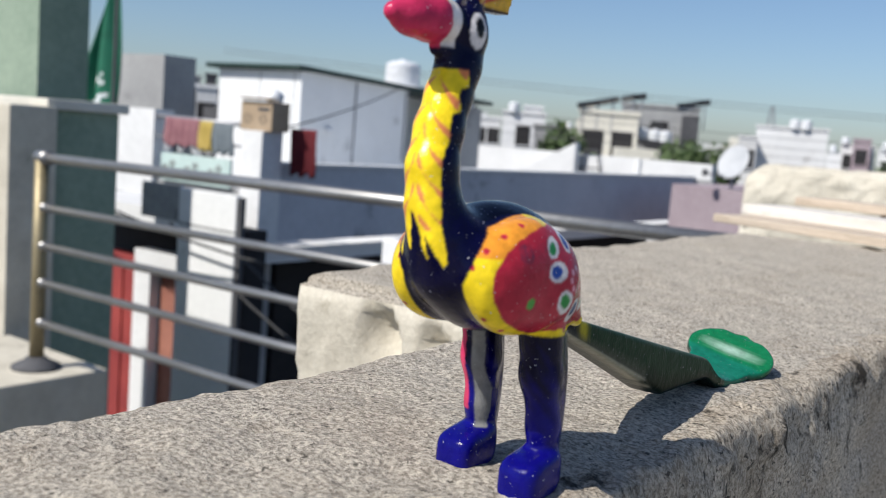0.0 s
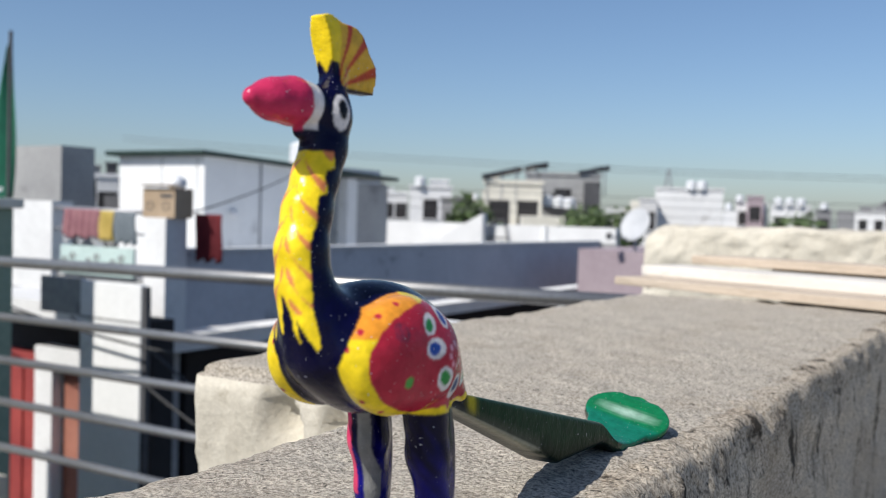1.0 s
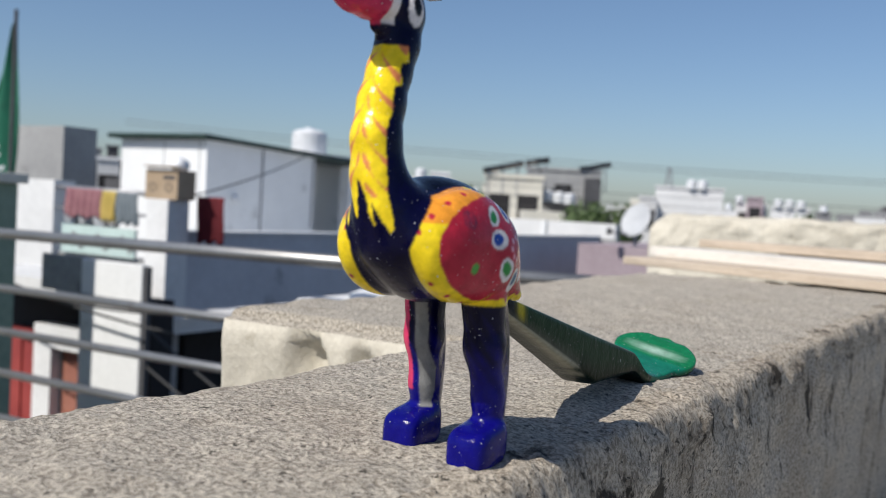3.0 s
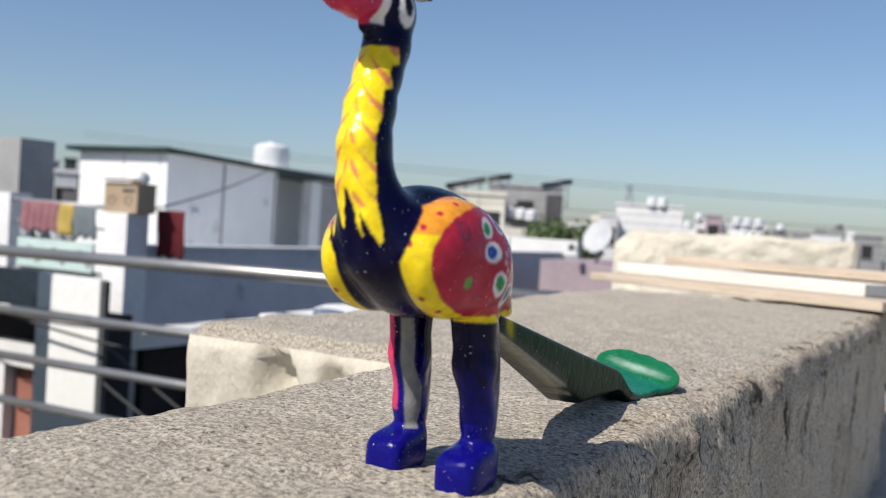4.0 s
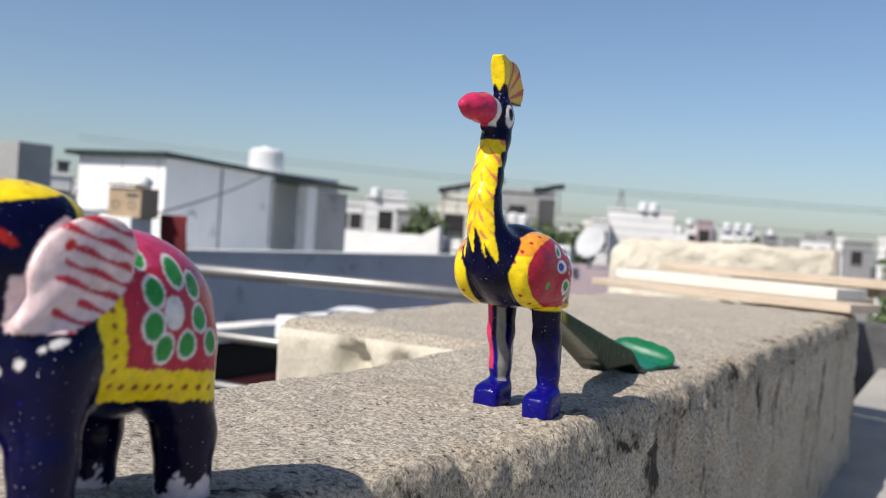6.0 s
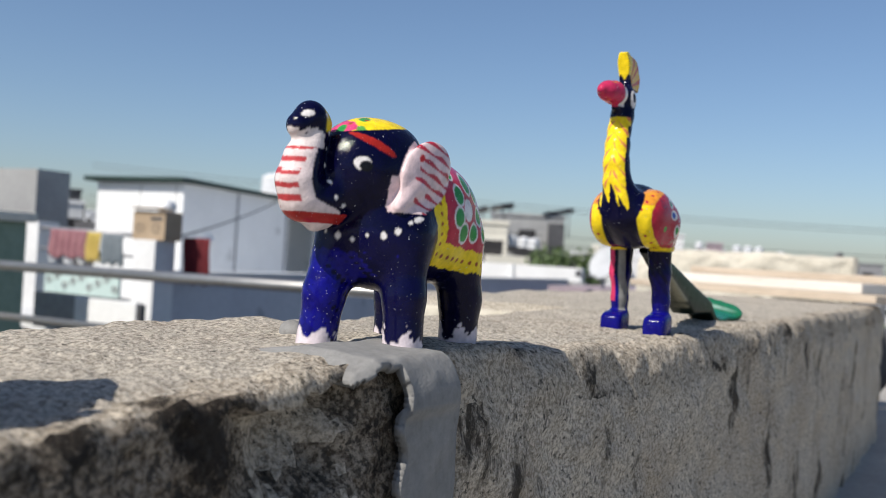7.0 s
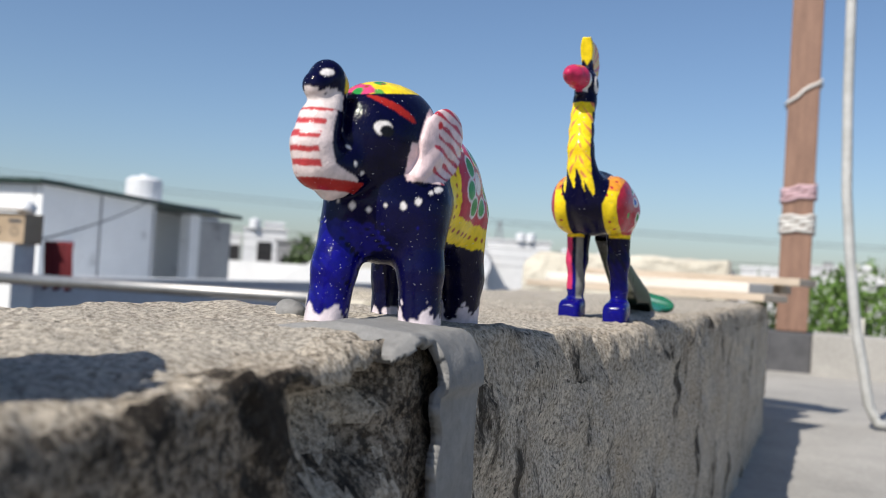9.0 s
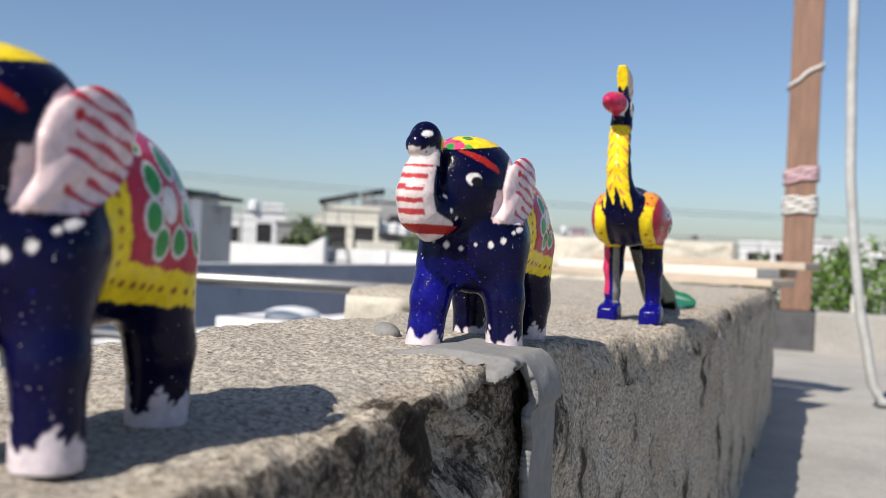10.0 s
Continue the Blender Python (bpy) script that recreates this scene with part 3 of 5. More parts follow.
def peacock():
    spine = np.array([[0.080, -0.0430, 0.0], [0.088, -0.0480, -0.001], [0.097, -0.0505, -0.003], [0.108, -0.0510, -0.004], [0.119, -0.0475, -0.005], [0.129, -0.0425, -0.006], [0.138, -0.0385, -0.006], [0.146, -0.0365, -0.006]])

    def field(X, Y, Z):
        f = ball(X, Y, Z, (0, -0.0205, 0.0778), (0.0215, 0.0320, 0.0206))
        f = melt(f, limb(X, Y, Z, (0, -0.003, 0.074), (0, 0.021, 0.0600), 0.0135, 0.007, 1.1), 0.008)
        for s in (-1, 1):
            w = ball(X, Y, Z, (s * 0.0145, -0.0250, 0.0755), (0.0116, 0.0260, 0.0190))
            w = melt(w, limb(X, Y, Z, (s * 0.0145, -0.0120, 0.0720), (s * 0.0160, 0.0120, 0.0580), 0.0130, 0.0026), 0.008)
            f = melt(f, w, 0.0012)
        neck = chain(X, Y, Z, [(0, -0.026, 0.072)] + [(x, y, z) for z, y, x in spine], [0.0150, 0.0118, 0.0098, 0.0083, 0.0076, 0.0072, 0.0068, 0.0067, 0.0068], 0.004)
        f = melt(f, neck, 0.007)
        f = melt(f, ball(X, Y, Z, (-0.006, -0.0375, 0.1495), (0.0078, 0.0084, 0.0090)), 0.003)
        f = melt(f, limb(X, Y, Z, (-0.0065, -0.040, 0.1415), (-0.0075, -0.0475, 0.1430), 0.0055, 0.0028), 0.002)
        # beak
        b = chain(X, Y, Z, [(-0.007, -0.0445, 0.1512), (-0.0082, -0.0520, 0.1514), (-0.0094, -0.0600, 0.1512), (-0.0104, -0.0665, 0.1512)], [0.0063, 0.0067, 0.0055, 0.0028], 0.004)
        f = melt(f, b, 0.0010)
        f = melt(f, ball(X, Y, Z, (-0.0075, -0.0462, 0.1505), (0.0067, 0.0021, 0.0066)), 0.0008)
        # crest
        f = melt(f, limb(X, Y, Z, (-0.006, -0.036, 0.153), (-0.0062, -0.0335, 0.161), 0.0042, 0.0038), 0.003)
        c = np.maximum(np.abs(X + 0.0065) - (0.0024 + 0.10 * np.clip(Z - 0.155, 0, 1) - 0.0022 * np.clip((Z - 0.170) / 0.0085, 0, 1) ** 2), np.sqrt((Y + 0.0360) ** 2 + (Z - 0.1580) ** 2) - 0.0212 + 0.0008 * np.cos(9 * np.arctan2(Z - 0.1570, Y + 0.0365)))
        c = np.maximum(c, -(Y + 0.0365) - 0.30 * (Z - 0.155) + 0.0008)
        c = np.maximum(c, 0.1565 - Z + 0.05 * (Y + 0.03))
        f = melt(f, c, 0.0015)
        # legs and feet
        for s, oy in ((-1, 0.003), (1, -0.004)):
            leg = chain(X, Y, Z, [(s * 0.0140, -0.004 + oy, 0.062), (s * 0.0148, -0.002 + oy, 0.040), (s * 0.0155, 0.001 + oy, 0.022), (s * 0.0155, 0.002 + oy, 0.006)], [0.0084, 0.0068, 0.0052, 0.0048], 0.004)
            leg = melt(leg, ball(X, Y, Z, (s * 0.0155, 0.005 + oy, 0.030), (0.0046, 0.0070, 0.032)), 0.003)
            foot = ((((X - s * 0.0158) / 0.0080) ** 4 + ((Y + 0.0052 - oy) / 0.0112) ** 4 + ((Z - 0.0058 - 0.16 * (Y + 0.0052 - oy)) / 0.0080) ** 4) ** 0.25 - 1) * 0.0080
            leg = melt(leg, foot, 0.0022)
            f = melt(f, leg, 0.002)
        return np.maximum(f, -Z)

    v, q = surface_net(field, (-0.036, -0.074, -0.002), (0.036, 0.038, 0.1835), 0.00054)
    # tail: a broad tapered board that runs down to a round spoon end
    n, m = 90, 24
    tv, tq = [], []
    for i in range(n + 1):
        t = i / n
        y = 0.012 + 0.2445 * t
        top = 0.0590 - 0.250 * (y - 0.012)
        under = max(0.0095, 0.0490 - 0.425 * (y - 0.025))
        lift = 0.0048 + 0.24 * (y - 0.205)
        thin = 0.0026 + 0.0020 * max(0.0, min(1.0, (0.215 - y) / 0.03))
        join = min(1.0, max(0.0, (y - 0.165) / 0.040))
        join = join * join * (3 - 2 * join)
        z = (top + under) / 2 * (1 - join) + lift * join
        h = max(0.0030, (top - under) / 2) * (1 - join) + thin * join
        yc, r = 0.2320, 0.0240
        w = 0.0060 + 0.0050 * min(1, t / 0.6)
        flare = min(1.0, max(0.0, (y - 0.185) / 0.040))
        chord = math.sqrt(max(0, r * r - ((y - yc) / 0.935) ** 2))
        w = max(chord, (w + (0.018 - w) * flare * flare * (3 - 2 * flare)) * (1 if y < yc else 0), 0.0004)
        h *= 1 if t < 0.985 else 0.4
        for j in range(m):
            a = 2 * math.pi * j / m
            cx = math.copysign(abs(math.cos(a)) ** 0.26, math.cos(a))
            cz = math.copysign(abs(math.sin(a)) ** 0.30, math.sin(a))
            hollow = -0.0008 * (1 - cx * cx) * (1 if cz > 0 and t > 0.7 else 0)
            ro = -0.22 * join
            px, pz = cx * w, cz * h + hollow
            tv.append((px * math.cos(ro) - pz * math.sin(ro) - 0.004 * t, y, z + px * math.sin(ro) + pz * math.cos(ro)))
        if i:
            for j in range(m):
                tq.append(((i - 1) * m + j, (i - 1) * m + (j + 1) % m, i * m + (j + 1) % m, i * m + j))
    tv, tq = np.array(tv), np.array(tq)[:, ::-1]
    # paint
    x, y, z = v.T
    col = np.tile(np.array(NAVY), (len(v), 1))
    wob = 0.0012 * np.sin(y * 900 + z * 400) + 0.0008 * np.sin(x * 1300 + z * 800)

    def put(mask, c):
        col[mask] = c

    # body's shadow painted into the legs: near-black navy above, blue below
    leg_light = np.clip((0.046 + 4 * wob - z) / 0.022, 0, 1)[:, None]
    col[:] = np.where((z < 0.060)[:, None], np.array(NAVY) * (1 - leg_light) + np.array((0.005, 0.004, 0.15)) * leg_light, col)
    put((z < 0.058) & (z > 0.020) & (y < 0.006) & (x < -0.0168), PINK)
    # pale grey streak is a reflection painted on the left leg
    put((z > 0.014) & (z < 0.056) & (x > -0.0140) & (x < -0.0095) & (y < 0.002), (0.22, 0.22, 0.21))
    ny = np.interp(z, spine[:, 0], spine[:, 1])
    nx_ = np.interp(z, spine[:, 0], spine[:, 2])
    front = (y - ny) + 0.28 * (x - nx_)
    dx = x - nx_
    zig = np.where(np.abs(dx - 0.006) < 0.0042, 0.0775 + 2.2 * np.abs(dx - 0.0062), 0.0885 - 0.006 * np.sin(dx * 900)) + wob
    neckpaint = (front < 0.0034 + 0.15 * wob) & (dx < 0.0072 + 0.15 * wob) & (z > zig) & (z < 0.1370) & (y < -0.030)
    put(neckpaint, YELLOW)
    ch = (z * 118 + np.abs(dx) * 175) % 1.0
    breadth = 0.20 + 0.15 * np.sin(z * 700 + x * 300)
    put(neckpaint & (ch < breadth) & (z > 0.090) & (np.abs(dx) > 0.0006) & (front < -0.0008), (0.66, 0.22, 0.08))
    # wings
    for s in (-1, 1):
        d = np.hypot((y + 0.0250) / 0.0272, (z - 0.0755) / 0.0200)
        wing = ((s * x > 0.0115) & (d < 1.0)) | ((s * x > 0.0090) & (y > -0.020) & (z < 0.088 - 0.75 * (y + 0.020)) & (z > 0.0550))
        edge = np.hypot((y + 0.0165) / 0.0368, (z - 0.0750) / 0.0205)
        put(wing, YELLOW)
        red = wing & ((edge < 0.86 + 3 * wob) | ((y > -0.012) & (z > 0.0585 + wob)))
        put(red, RED)
        put(wing & ~red & (y < -0.022) & (z > 0.083), ORANGE)
        for a in np.linspace(2.0, 4.4, 9):
            cy, cz = -0.0180 + 0.0368 * 0.96 * math.cos(a), 0.0752 + 0.0200 * 0.99 * math.sin(a)
            spot = wing & (np.hypot(y - cy, z - cz) < 0.0010)
            if spot.any():
                cx = s * (s * x[spot]).max()
                put(wing & (np.sqrt((x - cx) ** 2 + (y - cy) ** 2 + (z - cz) ** 2) < 0.0014), RED)
        for cy, cz, ang, r, c in ((-0.0220, 0.0860, 0.7, 0.0040, GREEN), (-0.0215, 0.0785, 0.1, 0.0046, (0.02, 0.07, 0.35)), (-0.0165, 0.0682, -0.8, 0.0048, GREEN),
                                  (-0.0072, 0.0645, -1.3, 0.0044, (0.06, 0.10, 0.22)), (0.0005, 0.0675, -2.1, 0.0042, GREEN), (0.0005, 0.0780, 0.4, 0.0042, (0.03, 0.06, 0.25)), (-0.0125, 0.0880, 1.4, 0.0040, (0.03, 0.05, 0.25))):
            u = (y - cy) * math.cos(ang) + (z - cz) * math.sin(ang)
            w = -(y - cy) * math.sin(ang) + (z - cz) * math.cos(ang)
            k = np.hypot(u / r, w / (r * 0.72))
            put(wing & (k < 1), WHITE)
            put(wing & (np.hypot((u + r * 0.16) / r, w / (r * 0.72)) < 0.60), c)
        for a in np.linspace(0, 6.28, 9)[:-1]:
            put(wing & (np.hypot(y + 0.0112 - 0.0036 * math.cos(a), z - 0.0755 - 0.0036 * math.sin(a)) < 0.0010), (0.70, 0.30, 0.36))
        put(wing & (np.hypot(y + 0.0335, z - 0.0690) < 0.0018), (0.10, 0.36, 0.06))
    put((np.hypot(y + 0.036, z - 0.0845) < 0.0030) & (x > 0.006) & (np.sin(y * 5000) * np.sin(z * 4700) > -0.2), (0.20, 0.03, 0.06))
    # head
    hd = z > 0.139
    put(hd & (y < -0.0452) & (z > 0.1430) & (z < 0.160), WHITE)
    put(hd & (y < -0.0500 - 0.10 * (z - 0.1505)) & (z > 0.1425), (0.50, 0.030, 0.095))
    for s in (-1, 1):
        sd = s * (x + 0.006) > 0.003
        put(sd & hd & (np.hypot((y + 0.0390) / 0.0034, (z - 0.1490) / 0.0056) < 1), WHITE)
        put(sd & hd & (np.hypot((y + 0.0387) / 0.0018, (z - 0.1500) / 0.0031) < 1), BLACK)
    cr = (z > 0.1575) & (y > -0.060)
    put(cr & (z > 0.1620 + 0.75 * np.abs(((x + 0.0085) % 0.0050) - 0.0025) * 2), YELLOW)
    ang = np.arctan2(z - 0.1570, y + 0.0365)
    side = cr & (np.abs(x + 0.0065) > 0.0022) & (y > -0.0350) & (z > 0.1580)
    put(side, (0.70, 0.40, 0.03))
    put(side & ((np.abs(ang - 1.25) < 0.06) | (np.abs(ang - 0.86) < 0.07) | (np.abs(ang - 0.36) < 0.08)), (0.50, 0.06, 0.02))
    tx, ty, tz = tv.T
    tc = np.tile(np.array((0.006, 0.038, 0.014)), (len(tv), 1))
    t = (ty - 0.012) / 0.2445
    tc[t < 0.12] = (0.006, 0.010, 0.016)
    up = np.tile(np.arange(m) < m // 2, n + 1)
    tc[(t > 0.09) & (t < 0.115) & up] = (0.55, 0.45, 0.02)
    tc[(t > 0.74) & up] = (0.008, 0.15, 0.09)
    tc[(t > 0.86) & up] = (0.008, 0.16, 0.055)
    tc[(t > 0.80) & up & (np.hypot(tx + 0.006, (ty - 0.232) / 1.5) < 0.0035)] = (0.5, 0.66, 0.55)
    tc[~up & (t > 0.08)] = (0.005, 0.014, 0.008)
    # bounced light is in this cream strip's colour; it stops where shade starts
    side = np.tile((np.arange(m) > m * 0.76) & (np.arange(m) < m * 0.92), n + 1)
    tc[side & (t > 0.03) & (t < 0.36 + 0.02 * np.sin(tz * 900))] = (0.42, 0.40, 0.29)
    quads = np.concatenate([q, tq + len(v)])
    rise = np.clip((z - 0.095) / 0.045, 0, 1)
    v = v + np.stack([0 * z, -0.0010 * rise, 0.0020 * rise], 1)
    return painted("peacock_figurine", np.concatenate([v, tv]), quads, np.concatenate([col, tc]), len(q))


def elephant():
    """Body heads along -y; the head is turned 15 degrees towards -x, the ears lie back along the neck."""
    trunk = [(0, -0.036, 0.060), (0, -0.044, 0.0560), (0, -0.0520, 0.0565), (0, -0.0545, 0.0635), (0, -0.0525, 0.0720), (0, -0.0490, 0.0800), (0, -0.0470, 0.0860), (0, -0.0505, 0.0885), (0, -0.0555, 0.0845)]
    rad = [0.0125, 0.0100, 0.0086, 0.0084, 0.0074, 0.0056, 0.0052, 0.0056, 0.0052]
    ca, sa = math.cos(radians(15)), math.sin(radians(15))

    def head_axes(X, Y):
        return ca * X - sa * (Y - 0.003), sa * X + ca * (Y - 0.003)

    def ear_axes(H, K, s):
        return -(H - s * 0.0205) * 0.12 * s + (K + 0.0050) * 0.993, (H - s * 0.0205) * 0.993 * s + (K + 0.0050) * 0.12

    def field(X, Y, Z):
        f = ball(X, Y, Z, (0.001, 0.017, 0.0525), (0.0245, 0.0390, 0.0285))
        f = melt(f, ball(X, Y, Z, (0, -0.012, 0.044), (0.0215, 0.0190, 0.0225)), 0.008)
        for a, b, c in (((-0.012, -0.020, 0.044), (-0.0145, -0.027, 0.020), (-0.0160, -0.0295, -0.003)), ((0.0125, -0.012, 0.044), (0.0160, -0.0150, 0.020), (0.0172, -0.0160, -0.003))):
            f = melt(f, chain(X, Y, Z, [a, b, c], [0.0115, 0.0083, 0.0082], 0.004), 0.006)
        for a, b, c in (((-0.012, 0.025, 0.044), (-0.0130, 0.027, 0.018), (-0.0130, 0.026, -0.003)), ((0.0120, 0.034, 0.044), (0.0130, 0.0405, 0.018), (0.0120, 0.0420, -0.003))):
            f = melt(f, chain(X, Y, Z, [a, b, c], [0.0130, 0.0092, 0.0088], 0.004), 0.006)
        H, K = head_axes(X, Y)
        f = melt(f, ball(H, K, Z, (0.001, -0.0235, 0.0700), (0.0200, 0.0205, 0.0215)), 0.004)
        f = melt(f, ball(H, K, Z, (0.002, -0.0130, 0.0775), (0.0165, 0.0170, 0.0140)), 0.006)
        f = melt(f, chain(H, K, Z, trunk, rad, 0.003), 0.0025)
        f = melt(f, limb(H, K, Z, (0, -0.032, 0.056), (0, -0.0455, 0.0475), 0.0070, 0.0036, 1.2), 0.0018)
        for s in (-1, 1):
            u, w = ear_axes(H, K, s)
            e = np.sqrt((u / 0.0160) ** 2 + ((Z - 0.0700 - 0.30 * u) / (0.0138 - 0.10 * u)) ** 2 + (w / 0.0030) ** 2)
            f = melt(f, (e - 1) * 0.0028, 0.0014)
            f = melt(f, limb(H, K, Z, (s * 0.0205, -0.0125, 0.0640), (s * 0.0222, -0.0215, 0.0555), 0.0042, 0.0022), 0.0020)
        f = melt(f, limb(X, Y, Z, (0, 0.0555, 0.058), (0, 0.0575, 0.036), 0.003, 0.0022), 0.002)
        return np.maximum(f, -Z - 0.004)

    v, q = surface_net(field, (-0.040, -0.070, -0.006), (0.040, 0.064, 0.102), 0.00052)
    x, y, z = v.T
    h, k_ = head_axes(x, y)
    col = np.tile(np.array(NAVY), (len(v), 1))
    wob = 0.0010 * np.sin(y * 700 + z * 500) + 0.0008 * np.sin(x * 1100 + z * 900) + 0.0006 * np.sin(y * 2100 - z * 1700)

    def put(mask, c):
        col[mask] = c

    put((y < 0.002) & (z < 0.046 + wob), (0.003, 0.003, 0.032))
    # sunlight painted in as brighter blue on the left leg and chest
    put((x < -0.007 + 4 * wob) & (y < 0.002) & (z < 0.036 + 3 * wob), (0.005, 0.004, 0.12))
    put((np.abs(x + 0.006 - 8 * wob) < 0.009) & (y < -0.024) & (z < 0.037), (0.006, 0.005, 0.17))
    # white toes, brushed upwards
    put(z < 0.0030 + 1.2 * wob + 0.0035 * np.sin(x * 600 + 1) * np.sin(y * 500), (0.66, 0.58, 0.61))
    # saddle cloth
    cloth_z = 0.0325 - 0.10 * (y - 0.010)
    lead = -0.006 + 0.10 * np.clip(0.070 - z, 0, 1)
    on = (y > lead + 0.3 * wob) & (z > cloth_z + 0.4 * wob)
    put(on, YELLOW)
    inner = (y > lead + 0.0080 + 0.3 * wob) & (z > cloth_z + 0.0095 + 0.3 * wob)
    put(on & inner, (0.46, 0.03, 0.06))
    put(on & inner & (z > 0.070), (0.56, 0.045, 0.13))
    for s in (-1, 1):
        for cy, cz, r, c in ((0.0135, 0.0635, 0.0034, GREEN), (0.0235, 0.0690, 0.0036, GREEN), (0.0125, 0.0540, 0.0036, GREEN), (0.0205, 0.0575, 0.0034, WHITE), (0.0170, 0.0475, 0.0034, GREEN), (0.0260, 0.0480, 0.0032, GREEN),
                             (0.0320, 0.0555, 0.0032, GREEN), (0.0310, 0.0650, 0.0032, GREEN), (0.0365, 0.0480, 0.003, GREEN), (0.0110, 0.0730, 0.0026, GREEN)):
            kk = np.hypot((y - cy), (z - cz) * 0.85)
            sd = on & (s * x > 0.004)
            put(sd & (kk < r * 1.22), WHITE)
            put(sd & (kk < r * 0.96), c)
        for i in range(10):
            cz = 0.038 + 0.0042 * i
            cy = -0.006 + 0.10 * max(0.070 - cz, 0) + 0.0045
            put(on & (s * x > 0.004) & (np.hypot(y - cy, z - cz) < 0.0009), BROWN)
            cy2 = 0.006 + 0.0046 * i
            put(on & (s * x > 0.004) & (np.hypot(y - cy2, z - (0.0368 - 0.10 * (cy2 - 0.010))) < 0.0010), BROWN)
    # cap on the brow
    cap = (z > 0.0855 + 0.15 * (k_ + 0.03)) & (k_ < 0.004) & (k_ > -0.047)
    put(cap, YELLOW)
    put(cap & (h < 0.000 + 2 * wob) & (k_ > -0.040), (0.56, 0.05, 0.14))
    put(cap & (np.hypot((h - 0.003) / 0.0065, (k_ + 0.0365) / 0.0045) < 1 + 120 * wob), (0.62, 0.06, 0.17))
    put(cap & (np.hypot(h - 0.0035, k_ + 0.0375) < 0.0022), GREEN)
    put(cap & (np.hypot(h - 0.0065, k_ + 0.0280) < 0.0024), GREEN)
    put(cap & (np.hypot(h - 0.0110, k_ + 0.0335) < 0.0018), (0.10, 0.34, 0.06))
    put(cap & (np.hypot(h + 0.005, k_ + 0.034) < 0.0028), GREEN)
    put(cap & (np.hypot(h + 0.009, k_ + 0.022) < 0.0024), GREEN)
    for i in range(6):
        put(cap & (np.hypot(h - 0.008 + 0.003 * (i % 2), k_ + 0.040 - 0.006 * i) < 0.0009), BROWN)
    # trunk front in white with red bars, dark tip
    tz = np.array([p[2] for p in trunk[2:7]])
    ty = np.interp(z, tz, np.array([p[1] for p in trunk[2:7]]))
    white = (k_ < ty - 0.0008) & (z > 0.040) & (z < 0.0785) & (k_ < -0.041)
    white |= (k_ < -0.0405) & (z < 0.0520 + 0.35 * (-0.0405 - k_)) & (z > 0.040) & (np.abs(h) < 0.012)
    put(white, (0.74, 0.62, 0.60))
    put(white & (z > 0.0525) & ((z * 200 + 0.05 * np.sin(h * 400)) % 1.0 < 0.42 + 0.1 * np.sin(z * 3000)) & (np.abs(h - 0.001) < 0.0062) & (z < 0.076), (0.46, 0.055, 0.06))
    put((k_ < -0.0478) & (z > 0.0760) & (z < 0.0830 + wob), (0.72, 0.63, 0.60))
    put((k_ < -0.036) & (z < 0.0512) & (z > 0.0472) & (np.abs(h) < 0.012), (0.42, 0.03, 0.025))
    # face: brow, eye, chalk dots
    for s in (-1, 1):
        sd = (s * h > 0.003)
        u, w = (k_ + 0.0300) * 0.86 - (z - 0.0795) * 0.5, (k_ + 0.0300) * 0.5 + (z - 0.0795) * 0.86
        put(sd & (np.hypot(u / 0.0085, w / 0.0018) < 1) & (z > 0.07), (0.34, 0.02, 0.015))
        put(sd & (np.hypot(k_ + 0.0362, z - 0.0715) < 0.0028), WHITE)
        put(sd & (np.hypot(k_ + 0.0352, z - 0.0705) < 0.0022), BLACK)
        uu, ww = ear_axes(h, k_, s)
        zz = z - 0.0700 - 0.30 * uu
        ear = ((np.hypot(uu / 0.0166, zz / (0.0144 - 0.10 * uu)) < 1) | ((z < 0.068) & (z > 0.0535) & (uu < -0.004) & (uu > -0.0195 - 0.3 * wob))) & (np.abs(ww) < 0.0058) & (s * h > 0.0165)
        put(ear, (0.74, 0.57, 0.57))
        bar = ((zz + 0.62 * uu) * 215 + 0.3) % 1.0
        put(ear & (bar < 0.36 + 0.14 * np.sin(uu * 500 + np.floor((zz + 0.62 * uu) * 215 + 0.3) * 2.1)) & (uu > -0.0075 + 0.004 * np.sin(np.floor((zz + 0.62 * uu) * 215 + 0.3) * 2.4)) & (uu < 0.0140) & (ww > -0.001), (0.46, 0.035, 0.06))
        put(ear & (np.hypot(uu + 0.0060, zz - 0.0080) < 0.0016), (0.5, 0.03, 0.03))
        for dy, dz in ((-0.0455, 0.0635), (-0.0440, 0.0575), (-0.0400, 0.0545), (-0.0455, 0.0700), (-0.0450, 0.0765), (-0.0445, 0.0825)):
            put(sd & (np.hypot(k_ - dy, z - dz) < 0.0009), WHITE)
    put((np.hypot(h - 0.0045, z - 0.0890) < 0.0014) & (k_ < -0.046), WHITE)
    for i in range(11):
        a = -1.5 + 3.0 * i / 10
        cx, cz = 0.0220 * math.sin(a), 0.0425 + 0.010 * (1 - math.cos(a)) + 0.0008 * math.sin(i * 2.3)
        put((np.hypot(x - cx, (z - cz) * 0.75) < 0.0009 + 0.0003 * math.sin(i * 1.9)) & (y < -0.008), WHITE)
    for cx in (0.0170, 0.0200):
        put((np.hypot(x - cx, z - 0.0145) < 0.0010) & (y < -0.026), WHITE)
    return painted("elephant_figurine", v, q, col)


